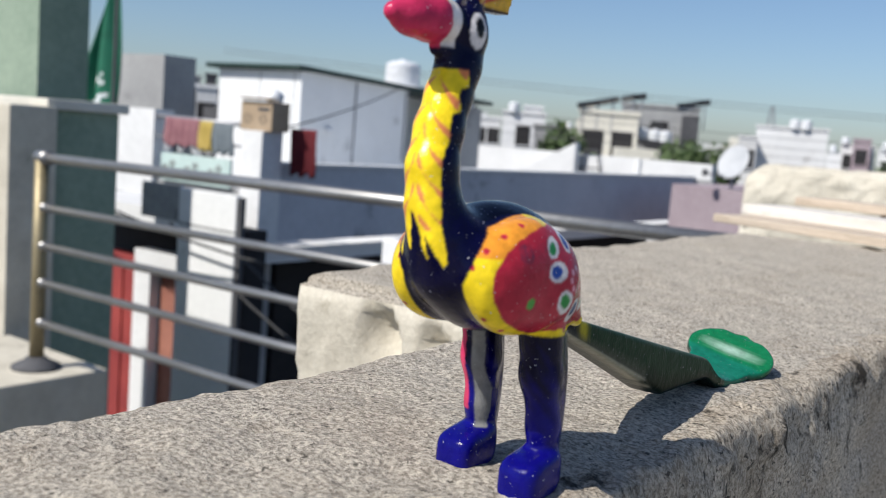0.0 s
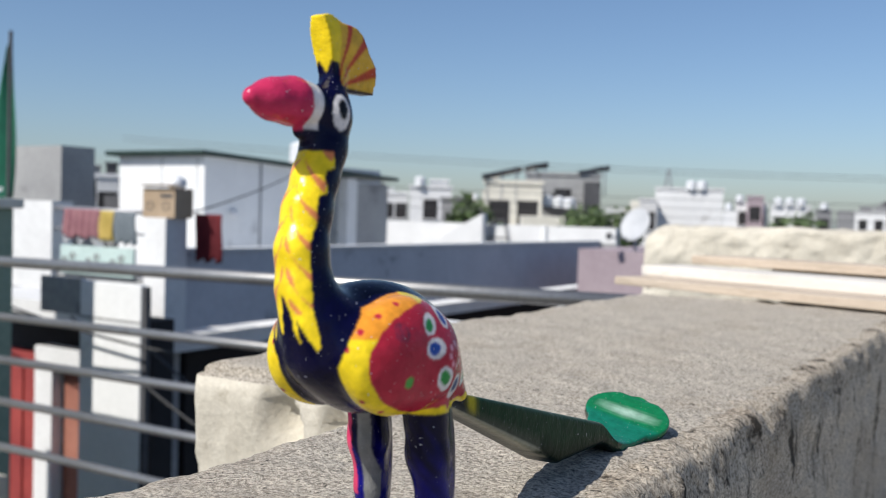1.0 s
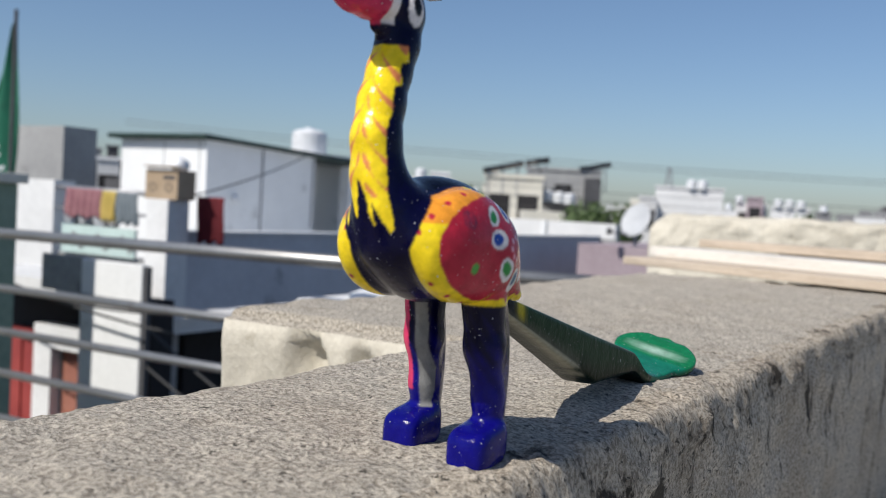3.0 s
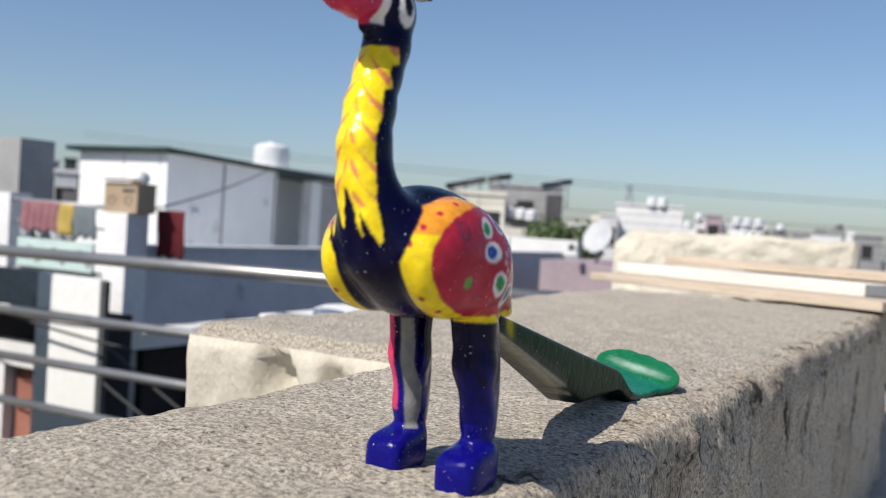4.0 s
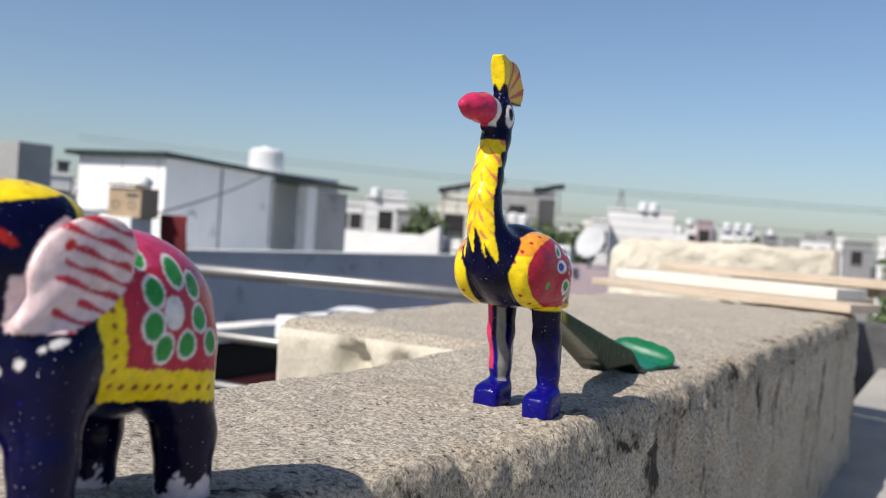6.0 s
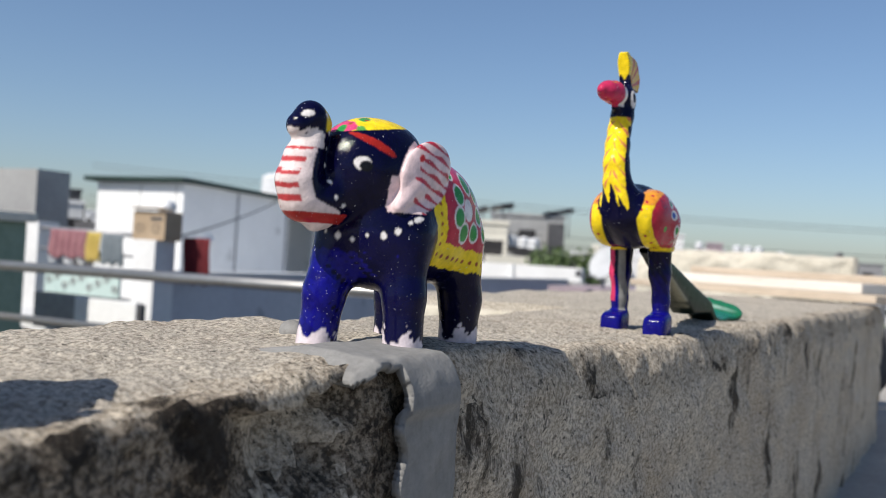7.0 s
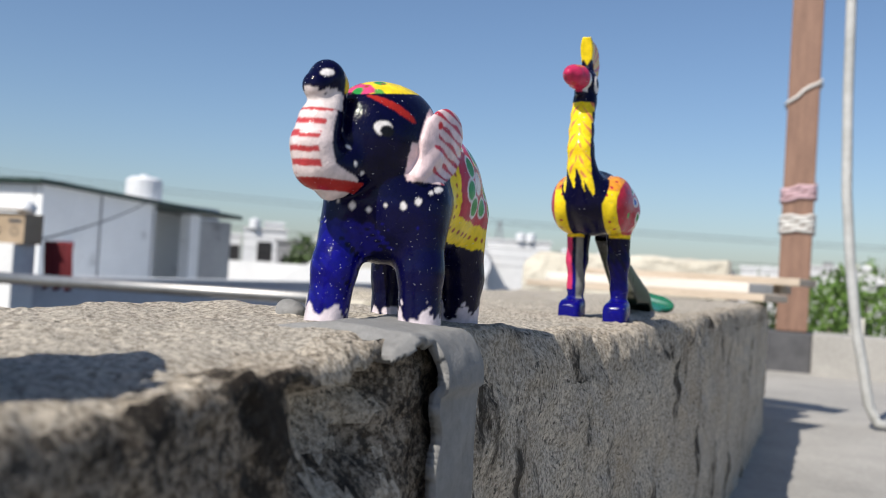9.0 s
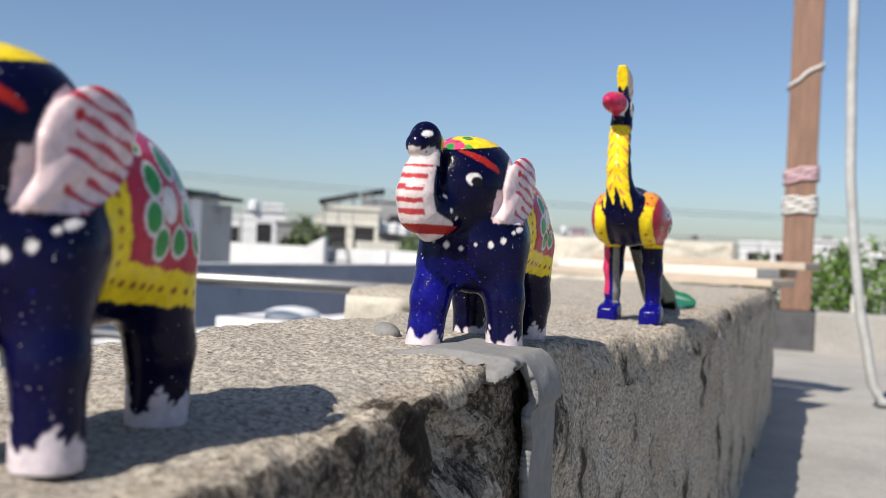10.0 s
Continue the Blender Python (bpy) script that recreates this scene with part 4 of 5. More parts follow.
bird = tagged(peacock(), "navy painted peacock figurine with yellow neck and green tail", "figurine")
bird.matrix_basis = pose(-0.174, 0.286, TOP - 0.001, 0, 0, 0)
jumbo = tagged(elephant(), "glossy navy elephant figurine with dotted saddle cloth on grey putty", "figurine", "elephants on the kerb")
jumbo.matrix_basis = pose(-0.193, 0.000, TOP + 0.0055, 0, 0, 1)
jumbo_2 = copy_thing(jumbo, pose(-0.2192, -0.2462, TOP - 0.0005, 0, 0, 9) @ Matrix.Scale(0.955, 4))
tagged(jumbo_2, "glossy navy elephant figurine with dotted saddle cloth on bare cement")

# ---- planks, post, ropes, plants at the terrace end ----
def plank(a, b, w, h, mat, label, roll=0.0):
    """A sawn plank between two end points, its underside on them, with slightly worn edges."""
    a, b = Vector(a), Vector(b)
    d = b - a
    bm = boxed((0, -w / 2, 0), (d.length, w / 2, h), 0.002)
    ob = part("plank", bm, mat)
    yaw = math.atan2(d.y, d.x)
    ob.matrix_basis = Matrix.Translation(a) @ Matrix.Rotation(yaw, 4, "Z") @ Matrix.Rotation(-math.asin(d.z / d.length), 4, "Y") @ Matrix.Rotation(roll, 4, "X")
    return tagged(ob, label, "plank", "planks stacked on the kerb")


plank((-0.605, 1.688, TOP + 0.004), (-0.105, 1.485, TOP + 0.004), 0.10, 0.014, M_PLANK, "thin sawn timber plank lying on the kerb end")
plank((-0.585, 1.780, TOP + 0.018), (-0.138, 1.605, TOP + 0.018), 0.11, 0.019, M_PLANKW, "whitewashed timber plank stacked on thinner planks")
plank((-0.62, 1.90, TOP + 0.004), (-0.13, 1.726, TOP + 0.004), 0.09, 0.014, M_PLANK, "sawn timber plank at the bottom of the stack")
plank((-0.55, 1.957, TOP + 0.037), (-0.055, 1.789, TOP + 0.037), 0.10, 0.016, M_PLANK, "sawn timber plank on top of the stack")
plank((-0.40, 1.95, TOP + 0.018), (-0.10, 1.86, TOP + 0.018), 0.07, 0.019, M_PLANK, "short timber plank wedged inside the stack")

post = empty("timber_post", (-0.112, 3.11, 0.055))
tagged(post, "brown timber post bound with rope on the end wall", "post")
part("shaft", boxed((-0.050, -0.04, 0), (0.050, 0.04, 2.4), 0.005), M_POST, post)


def lashing(z, turns, mat, r, slope=0.0):
    pts = []
    for k in range(turns * 16 + 1):
        a = 2 * math.pi * k / 16
        c, s = math.cos(a), math.sin(a)
        e = max(abs(c) / 0.054, abs(s) / 0.044)
        pts.append((c / e, s / e, z + r * 2.0 * k / 16 + slope * c + 0.004 * math.sin(k * 1.7)))
    return tubed(pts, r, 6)


part("rope_lashing", lashing(0.33, 5, M_ROPE, 0.006), M_ROPE, post, "off-white rope lashing", True)
part("rope_lashing", lashing(0.44, 4, M_ROPEPINK, 0.006, 0.008), M_ROPEPINK, post, "faded pink rope lashing", True)
part("rope_lashing", lashing(0.80, 1, M_ROPE, 0.006, 0.04), M_ROPE, post, "single slanting rope turn", True)

hose = tagged(part("hanging_hose", tubed([(-0.002 + 0.013 * s, 1.78, z) for z, s in ((1.2, 0.0), (0.9, 0.0), (0.6, 0.35), (0.4, 0.9), (0.25, 2.0), (0.12, 3.3), (0.04, 4.6), (-0.03, 5.6), (-0.066, 7.0), (-0.068, 10.0))], 0.0105, 8), M_CABLEG, smooth=True), "grey hose hanging down onto the terrace floor", "hose")


def leaf_cluster(bm, centre, spread, count, size, rng):
    for _ in range(count):
        d = Vector((rng.gauss(0, 1), rng.gauss(0, 1), rng.gauss(0, 1)))
        d = d.normalized() * rng.random() ** 0.45
        p = Vector(centre) + Vector((d.x * spread[0], d.y * spread[1], d.z * spread[2]))
        q = Euler((rng.uniform(0, 6.3), rng.uniform(0, 6.3), rng.uniform(0, 6.3))).to_matrix()
        s = size * rng.uniform(0.6, 1.3)
        vs = [bm.verts.new(p + q @ Vector(c)) for c in ((0, -s, 0), (s * 0.42, -0.1 * s, 0.12 * s), (0, s, 0), (-s * 0.42, -0.1 * s, 0.12 * s))]
        bm.faces.new(vs)


def tree(name, base, height, spread, leaves, size, mat, seed, label, clumps=9):
    rng = random.Random(seed)
    e = empty(name, base)
    bm = tubed([(0, 0, 0), (0.02 * height, 0, 0.3 * height), (-0.02 * height, 0.02 * height, 0.62 * height)], [0.05 * height * 0.5, 0.04 * height * 0.5, 0.02 * height * 0.5], 7)
    cr = bmesh.new()
    for k in range(clumps):
        a = rng.uniform(0, 6.28)
        c = (spread * 0.62 * math.cos(a) * rng.random() ** 0.5, spread * 0.62 * math.sin(a) * rng.random() ** 0.5, height * rng.uniform(0.5, 0.92))
        tube(bm, [(0, 0, 0.42 * height), (c[0] * 0.5, c[1] * 0.5, (0.45 * height + c[2]) / 2), c], [0.012 * height, 0.008 * height, 0.003 * height], 5)
        leaf_cluster(cr, c, (spread * 0.42, spread * 0.42, height * 0.17), leaves // clumps, size, rng)
    part("trunk", bm, M_BARK, e, smooth=True)
    part("crown", cr, mat, e)
    return tagged(e, label, "tree")


bush = tree("bush", (0.24, 5.9, -1.15), 1.45, 0.55, 3400, 0.030, M_LEAFB, 3, "leafy green bush beyond the terrace end wall")
slab("wall_beyond", (0.02, 4.6, -6.8), (4.0, 4.8, -0.12), M_CREAM, "cream neighbouring wall beyond the terrace", "wall")
slab("pillar_beyond", (0.10, 4.2, -6.8), (0.16, 4.28, 0.09), M_CREAM, "small cream pillar beyond the end wall", "pillar")

# ---- steel railing ----
rail = tagged(empty("steel_railing", (-3.69, 2.18, -0.83)), "steel pipe railing with dull brass coloured post", "railing")
RL, RR = Vector((0, 0, 0.888)), Vector((3.19, 0, 0.921))
DROPS = (0.0, 0.205, 0.365, 0.520, 0.690)
for drop, r in zip(DROPS, (0.020, 0.015, 0.015, 0.015, 0.015)):
    a, b = RL - Vector((0, 0, drop)), RR - Vector((0, 0, drop))
    part("rail_pipe", tubed([a - (b - a) * 0.012, b], r, 14), M_STEEL, rail, smooth=True)
bm = tubed([(0, 0, 0.0), (0, 0, 0.875)], 0.030, 14)
part("post", bm, M_BRASSY, rail, "dull brass coloured post", True)
bm = tubed([(0, 0, 0.0), (0, 0, 0.012), (0, 0, 0.03), (0, 0, 0.05)], [0.10, 0.10, 0.06, 0.036], 16)
part("base_flange", bm, M_DARK, rail, "dark base flange", True)
part("post", tubed([RR - Vector((0, 0, 1.1)), RR], 0.024, 14), M_STEEL, rail, smooth=True)
for drop in DROPS:
    part("collar", tubed([(-0.025, 0, 0.888 - drop), (0.055, 0, 0.889 - drop)], 0.030 if drop == 0 else 0.021, 12), M_STEEL, rail, smooth=True)


def block(name, lo, hi, mat, label, cat, kind="", bevel=0.0):
    e = part(name, boxed(lo, hi, bevel), mat)
    return tagged(e, label, cat, kind=kind)


def wall_piece(lo, hi, mat, parent, name="wall", label="", bevel=0.0):
    return part(name, boxed(lo, hi, bevel), mat, parent, label)


STREET = -6.8
block("ground", (-600, -400, STREET - 0.5), (600, 900, STREET), M_GROUND, "grey street ground far below", "ground", "structure")

# ledge and pale green building beside the railing post
green = tagged(empty("green_building"), "pale green washed building beside the railing", "building")
wall_piece((-7.28, 2.67, STREET), (-4.45, 3.06, 0.253), M_GREEN, green, "parapet", "pale green parapet with cream coping", 0.01)
wall_piece((-7.28, 2.63, 0.253), (-4.42, 3.10, 0.305), M_CREAM, green, "coping", "", 0.008)
wall_piece((-4.58, 2.42, STREET), (-4.39, 2.67, 0.266), M_BEIGE, green, "corner_pier", "cream corner pier", 0.01)
wall_piece((-6.63, 3.41, STREET), (-5.86, 3.77, 1.67), M_GREEN, green, "tower")
block("ledge", (-4.3, 1.86, -6.8), (-3.50, 2.40, -0.83), M_BEIGE, "cream cement ledge that carries the railing", "ledge", "structure", 0.01)

cap = tagged(empty("coping_slab", (-1.86, 2.24, -0.045)), "pale coping slab with a round lid on a cement wall", "wall")
part("slab", boxed((0, -0.03, -0.10), (1.42, 0.34, 0), 0.008), M_WHITE, cap)
part("wall", boxed((0.03, -0.03, -6.75), (1.40, 0.30, -0.10)), M_GREYCON, cap)
part("round_lid", tubed([(0.20, 0.12, 0.0), (0.20, 0.12, 0.022), (0.20, 0.12, 0.034), (0.20, 0.12, 0.040)], [0.092, 0.090, 0.060, 0.012], 24), M_PLASTIC, cap, "round white lid", True)

# house with sheet roof
house = tagged(empty("rooftop_house", (-9.98, 9.82, -0.5)), "white rooftop room with dark sheet roof", "house")
wall_piece((-1.78, 0, -0.8), (0, 2.42, 1.52), M_HOUSE, house)
wall_piece((-1.78, 2.42, -0.8), (-0.9, 4.55, 1.40), M_HOUSE, house, "porch_wall")
wall_piece((-0.20, 3.35, -0.8), (0.0, 3.62, 1.36), M_WHITE, house, "pillar")
wall_piece((-0.06, 3.62, -0.8), (0.0, 4.55, 1.30), M_GREYCON, house, "screen_panel", "grey screen panel")
bm = bmesh.new()
for lo, hi in (((-1.95, -0.14, 1.535), (0.10, 4.75, 1.60)),):
    box(bm, lo, hi, 0.01)
for v in bm.verts:
    v.co.z -= 0.035 * max(0, v.co.y)
part("roof", bm, M_SHEET, house, "dark green roof sheet")
for y in (1.15, 2.35):
    part("drain_pipe", tubed([(0.02, y, 0.3 if y > 2 else -0.1), (0.02, y, 1.47)], 0.012, 8), M_METAL, house)
for x in (-0.14, -0.86):
    part("wall_joint", boxed((x - 0.006, -0.006, 0.2), (x + 0.006, 0.0, 1.5)), M_GREYCON, house)
part("wall_pipe", tubed([(0.03, 0.05, 0.22), (0.03, 2.4, 0.10)], 0.012, 6), M_DARK, house)
lamp = part("wall_lamp", tubed([(0.0, 0.55, 0.72), (0.05, 0.55, 0.74), (0.09, 0.55, 0.68)], [0.02, 0.045, 0.05], 10), M_PLASTIC, house, "small white wall lamp", True)

# neighbour's building: grey parapet, pillar, storey below
nb = tagged(empty("neighbour_building"), "grey and white neighbouring building with open storey", "building")
wall_piece((-6.35, 5.86, -0.78), (-6.2, 15.3, -0.10), M_GREYWALL, nb, "parapet", "mauve grey parapet wall")
wall_piece((-6.37, 5.86, -0.10), (-6.18, 15.3, -0.075), M_WHITE, nb, "coping")
wall_piece((-6.40, 5.62, -0.84), (-6.14, 5.86, 0.19), M_WHITE, nb, "pillar", "white washed corner pillar", 0.006)
wall_piece((-9.9, 5.9, -1.0), (-6.35, 15.2, -0.86), M_WHITE, nb, "roof_slab")
wall_piece((-9.9, 5.9, -0.86), (-6.45, 5.98, -0.55), M_GREYCON, nb, "kerb")
# solid block; the storey's shade is its colour
wall_piece((-9.9, 6.6, STREET), (-6.9, 15.2, -1.0), M_VOID, nb, "recess", "near-black block, painted shade of the open storey below the slab")
wall_piece((-6.86, 7.2, -2.6), (-6.80, 8.8, -1.5), M_RED, nb, "shutter", "dark red shutter")
wall_piece((-6.84, 6.9, -1.9), (-6.78, 9.2, -1.78), M_BRICKRED, nb, "beam")

# tall pale slab standing before it
pier = tagged(empty("pale_pier", (-5.42, 4.42, -0.25)), "pale grey cement pier with dark edge", "pier")
wall_piece((-0.25, 0, -6.4), (0.372, 0.05, 0.0), M_HOUSE, pier, "slab", "", 0.006)
wall_piece((-0.71, 0.015, -0.25), (-0.25, 0.05, 0.008), M_GREYCON, pier, "side_panel")
wall_piece((0.372, 0.01, -6.4), (0.412, 0.05, -0.01), M_DARK, pier, "edge_strip")
wall_piece((-0.25, -0.004, -0.26), (0.372, 0.0, -0.245), M_GREYCON, pier, "joint")

# storefront below at the left
shop = tagged(empty("shop_front", (-6.4, 4.7, -1.0)), "street front with red door and white frame", "shop front")
# solid block painted as the shade behind the shop front
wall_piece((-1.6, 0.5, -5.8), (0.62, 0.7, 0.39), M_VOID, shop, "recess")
wall_piece((-1.10, 0.30, -5.8), (-0.46, 0.42, 0.04), M_RED, shop, "door", "red panelled door")
for k in range(3):
    wall_piece((-1.02 + 0.18 * k, 0.285, -5.7), (-0.90 + 0.18 * k, 0.30, -0.03), M_RED, shop, "door_panel")
wall_piece((-0.44, 0.2, -5.8), (-0.22, 0.35, -0.05), M_WHITE, shop, "frame_post")
wall_piece((-0.44, 0.2, -0.05), (0.25, 0.35, 0.13), M_WHITE, shop, "frame_head")
wall_piece((-1.3, 0.0, 0.40), (0.35, 0.7, 0.53), M_WHITE, shop, "awning_slab", "white awning slab")
wall_piece((-0.2, 0.30, -2.2), (0.2, 0.34, -0.06), M_BRICKRED, shop, "window_panel")

# balcony with washing
balc = tagged(empty("balcony", (-7.46, 6.0, -0.55)), "neighbour's balcony with mint panel and pipe rails", "balcony")
part("mint_panel", boxed((-0.55, 0, 0.17), (0.49, 0.03, 0.44), 0.004), M_PANELGREEN, balc, "mint panel with dark scrolls")
for k in range(9):
    cx, cz = -0.48 + 0.115 * k, 0.29 + 0.05 * math.sin(k * 2.1)
    part("scroll", tubed([(cx + 0.045 * (1 - q / 14) * math.cos(q * 0.7), -0.006, cz + 0.045 * (1 - q / 14) * math.sin(q * 0.7)) for q in range(13)], 0.006, 5), M_GREYCON, balc)
for z in (0.60, 0.80):
    part("rail_pipe", tubed([(-0.9, 0.02, z), (0.85, 0.02, z - 0.03)], 0.022 if z > 0.7 else 0.014, 8), M_METAL, balc, smooth=True)
for k in range(5):
    cx = -0.45 + 0.21 * k
    part("white_scroll", tubed([(cx + 0.075 * (1 - q / 16) * math.cos(q * 0.6), 0.0, 0.51 + 0.075 * (1 - q / 16) * math.sin(q * 0.6)) for q in range(15)], 0.009, 5), M_WHITE, balc)
wall_piece((-0.66, 0.04, -5.0), (0.9, 0.2, 0.165), M_GREYCON, balc, "floor_edge")
wall_piece((-1.9, -0.02, -5.0), (-0.66, 0.22, 0.86), M_WHITE, balc, "pillar")


def cloth(name, x0, x1, top, bottom, y, mat, label, seed):
    """A piece of washing draped over a rail: two hanging layers with folds."""
    n, k = 26, 14
    verts, faces = [], []
    for i in range(n + 1):
        x = x0 + (x1 - x0) * i / n
        for j in range(k + 1):
            v = j / k
            z = top - (top - bottom) * v + 0.02 * math.sin(seed + i * 0.6) * v
            verts.append((x + 0.01 * math.sin(seed + 5 * v), y - 0.025 - 0.018 * math.sin(seed * 3 + i * 1.3) * (0.3 + v), z))
    for i in range(n):
        for j in range(k):
            a = i * (k + 1) + j
            faces.append((a, a + 1, a + k + 2, a + k + 1))
    ob = solid(name, faces, verts, mat)
    mod = ob.modifiers.new("thick", "SOLIDIFY")
    mod.thickness = 0.006
    return tagged(ob, label, "washing", "washing on the balcony rail")


cloth("hanging_cloth", -7.94, -7.43, 0.24, -0.03, 6.0, M_CLOTHPINK, "dusty rose cloth hung over the balcony rail", 1.0)
cloth("hanging_cloth", -7.41, -7.22, 0.23, -0.04, 6.0, M_CLOTHYEL, "yellow cloth hung over the balcony rail", 2.0)
cloth("hanging_cloth", -7.20, -6.93, 0.22, -0.06, 6.0, M_CLOTHGREY, "slate grey cloth hung over the balcony rail", 3.0)
cloth("hanging_cloth", -6.18, -5.86, 0.23, -0.17, 6.02, M_CLOTHRED, "dark red cloth hung beside the carton", 4.0)

carton = tagged(empty("carton", (-6.27, 5.76, 0.19), 8), "brown cardboard carton standing on the white pillar", "carton")
part("body", boxed((-0.17, -0.12, 0), (0.17, 0.12, 0.25), 0.004), M_CARD, carton)
part("flap", boxed((-0.17, -0.20, 0.25), (0.17, -0.115, 0.256), 0.001, Matrix.Rotation(radians(-8), 4, "X")), M_CARD, carton)
for s in (-0.09, 0.08):
    part("printed_ring", tubed([(s + 0.035 * math.cos(a), -0.1215, 0.10 + 0.035 * math.sin(a)) for a in [q * 0.42 for q in range(16)]], 0.004, 4), M_DARK, carton, "dark printed ring")
part("printed_bar", boxed((0.02, -0.1225, 0.17), (0.14, -0.1205, 0.20)), M_DARK, carton, "dark printed bar")
bag = bmesh.new()
bmesh.ops.create_icosphere(bag, subdivisions=3, radius=0.085)
for v in bag.verts:
    v.co *= 1 + 0.18 * noise.noise(v.co * 14)
    v.co.z *= 0.8
tagged(part("plastic_bag", bag, M_PLASTIC, smooth=True), "crumpled white plastic bag on the carton", "bag").location = (-6.22, 5.80, 0.49)

# left building with dark opening, boundary wall behind
left = tagged(empty("grey_building", (-16.1, 10.75, -0.9)), "grey cement building with dark window opening", "building")
wall_piece((-3.0, 0, -5.9), (-1.05, 0.7, 2.20), M_GREYCON, left)
wall_piece((0.35, 0, -5.9), (1.72, 0.7, 2.20), M_GREYCON, left, "wall")
wall_piece((-1.05, 0, 1.55), (0.35, 0.7, 2.20), M_GREYCON, left, "lintel")
wall_piece((-1.05, 0, -5.9), (0.35, 0.7, 0.95), M_GREYCON, left, "sill_wall")
# near-black panel paints the shade inside the window opening
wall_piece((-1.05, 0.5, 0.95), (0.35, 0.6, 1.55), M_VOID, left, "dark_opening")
wall_piece((-0.2, -0.02, 1.0), (0.35, 0.02, 1.55), M_DARK, left, "shutter")
block("dark_boundary_wall", (-18.0, 14.6, STREET), (-13.9, 14.8, 0.50), M_DARK, "dark weathered boundary wall", "wall", "structure")

# flag
pole = tagged(empty("flag", (-12.4, 8.38, -6.80)), "green flag with white emblem on a leaning pole", "flag")
part("pole", tubed([(0.0, 0, 0), (0.05, 0, 9.5)], 0.027, 8), M_DARK, pole)


def flag_cloth():
    n, k = 30, 40
    verts, faces, mats = [], [], []
    for j in range(k + 1):
        v = j / k
        half = 0.04 + 0.44 * v
        for i in range(n + 1):
            u = i / n
            verts.append((0.05 - u * half * 2.33, 0.12 * math.sin(u * 9 + v * 3) * (0.3 + v), 9.43 - 2.57 * v - 0.39 * u + 0.05 * math.sin(6 * u)))
    for j in range(k):
        for i in range(n):
            a = j * (n + 1) + i
            faces.append((a, a + 1, a + n + 2, a + n + 1))
            u, v = (i + 0.5) / n, (j + 0.5) / k
            star = math.hypot((u - 0.30) * 0.33, (v - 0.74) * 1.05) < 0.030 + 0.018 * math.cos(5 * math.atan2((v - 0.74) * 1.05, (u - 0.30) * 0.33))
            moon = math.hypot((u - 0.42) * 0.30, (v - 0.80) * 1.05) < 0.10 and math.hypot((u - 0.36) * 0.30, (v - 0.76) * 1.05) > 0.092
            mats.append(1 if star or moon else 0)
    me = bpy.data.meshes.new("cloth")
    me.from_pydata(verts, [], faces)
    me.materials.append(M_FLAG)
    me.materials.append(M_FLAGW)
    me.polygons.foreach_set("material_index", mats)
    me.polygons.foreach_set("use_smooth", [True] * len(faces))
    ob = new("cloth", me)
    ob.parent = pole
    mod = ob.modifiers.new("thick", "SOLIDIFY")
    mod.thickness = 0.003


flag_cloth()

# ---- middle distance ----
def tank(p, r, h, label):
    prof = [(0, 0), (r, 0), (r, h * 0.08), (r * 0.96, h * 0.1), (r, h * 0.12), (r, h * 0.34), (r * 0.96, h * 0.36), (r, h * 0.38), (r, h * 0.62), (r * 0.96, h * 0.64), (r, h * 0.66), (r * 0.98, h * 0.82), (r * 0.7, h * 0.92), (r * 0.3, h * 0.95), (r * 0.28, h), (0, h)]
    bm = bmesh.new()
    tube(bm, [(0, 0, z + 0.0001 * i) for i, (_, z) in enumerate(prof)], [max(q, 0.001) for q, _ in prof], 20)
    e = part("water_tank", bm, M_PLASTIC, smooth=False)
    e.location = p
    return tagged(e, label, "water tank")


tb = at(39.6, 25)
block("tank_house", (tb.x - 0.5, tb.y - 0.5, STREET), (tb.x + 0.9, tb.y + 2, 1.42), M_WHITE, "white stair head that carries a water tank", "building")
tank((tb.x, tb.y, 1.42), 0.45, 0.68, "white ribbed plastic water tank on a stair head")
block("boundary_wall", (-15.5, 20.0, STREET), (-7.75, 20.2, 0.10), M_WHITE, "long white washed boundary wall", "wall", "structure")
block("boundary_pier", (-9.55, 19.93, -0.4), (-9.42, 20.0, 0.105), M_HOUSE, "pale pier of the boundary wall", "pier")
bm = bmesh.new()
for a, b in (((-11.6, 19.9, -0.55), (-11.55, 19.9, 0.14)), ((-11.2, 19.9, -0.55), (-11.15, 19.9, 0.16)), ((-10.85, 19.9, -0.55), (-10.8, 19.9, 0.17)), ((-10.3, 19.9, -0.55), (-10.5, 19.9, 0.22)), ((-11.6, 19.9, 0.13), (-10.48, 19.9, 0.21)), ((-11.6, 19.9, -0.25), (-10.35, 19.9, -0.2))):
    tube(bm, [a, b], 0.018, 6)
tagged(part("clothes_frame", bm, M_DARK), "thin dark metal frame before the white wall", "frame")
stair = bmesh.new()
vs = [stair.verts.new(p) for p in ((-13.2, 19.6, -1.0), (-13.2, 19.6, -0.85), (-10.9, 19.6, 0.35), (-10.9, 19.6, -1.0), (-13.2, 19.8, -1.0), (-13.2, 19.8, -0.85), (-10.9, 19.8, 0.35), (-10.9, 19.8, -1.0))]
for f in ((0, 1, 2, 3), (7, 6, 5, 4), (0, 4, 5, 1), (1, 5, 6, 2), (2, 6, 7, 3), (3, 7, 4, 0)):
    stair.faces.new([vs[i] for i in f])
tagged(part("stair_wall", stair, M_WHITE), "white slanting stair wall", "wall")
block("mauve_shed", (-5.30, 12.3, STREET), (-4.10, 15.0, -0.13), M_MAUVE, "mauve washed low roof structure", "shed")
block("broken_wall_end", (-6.2, 15.3, STREET), (-5.9, 15.5, -0.12), M_GREYCON, "broken grey end of the neighbour's wall", "wall")

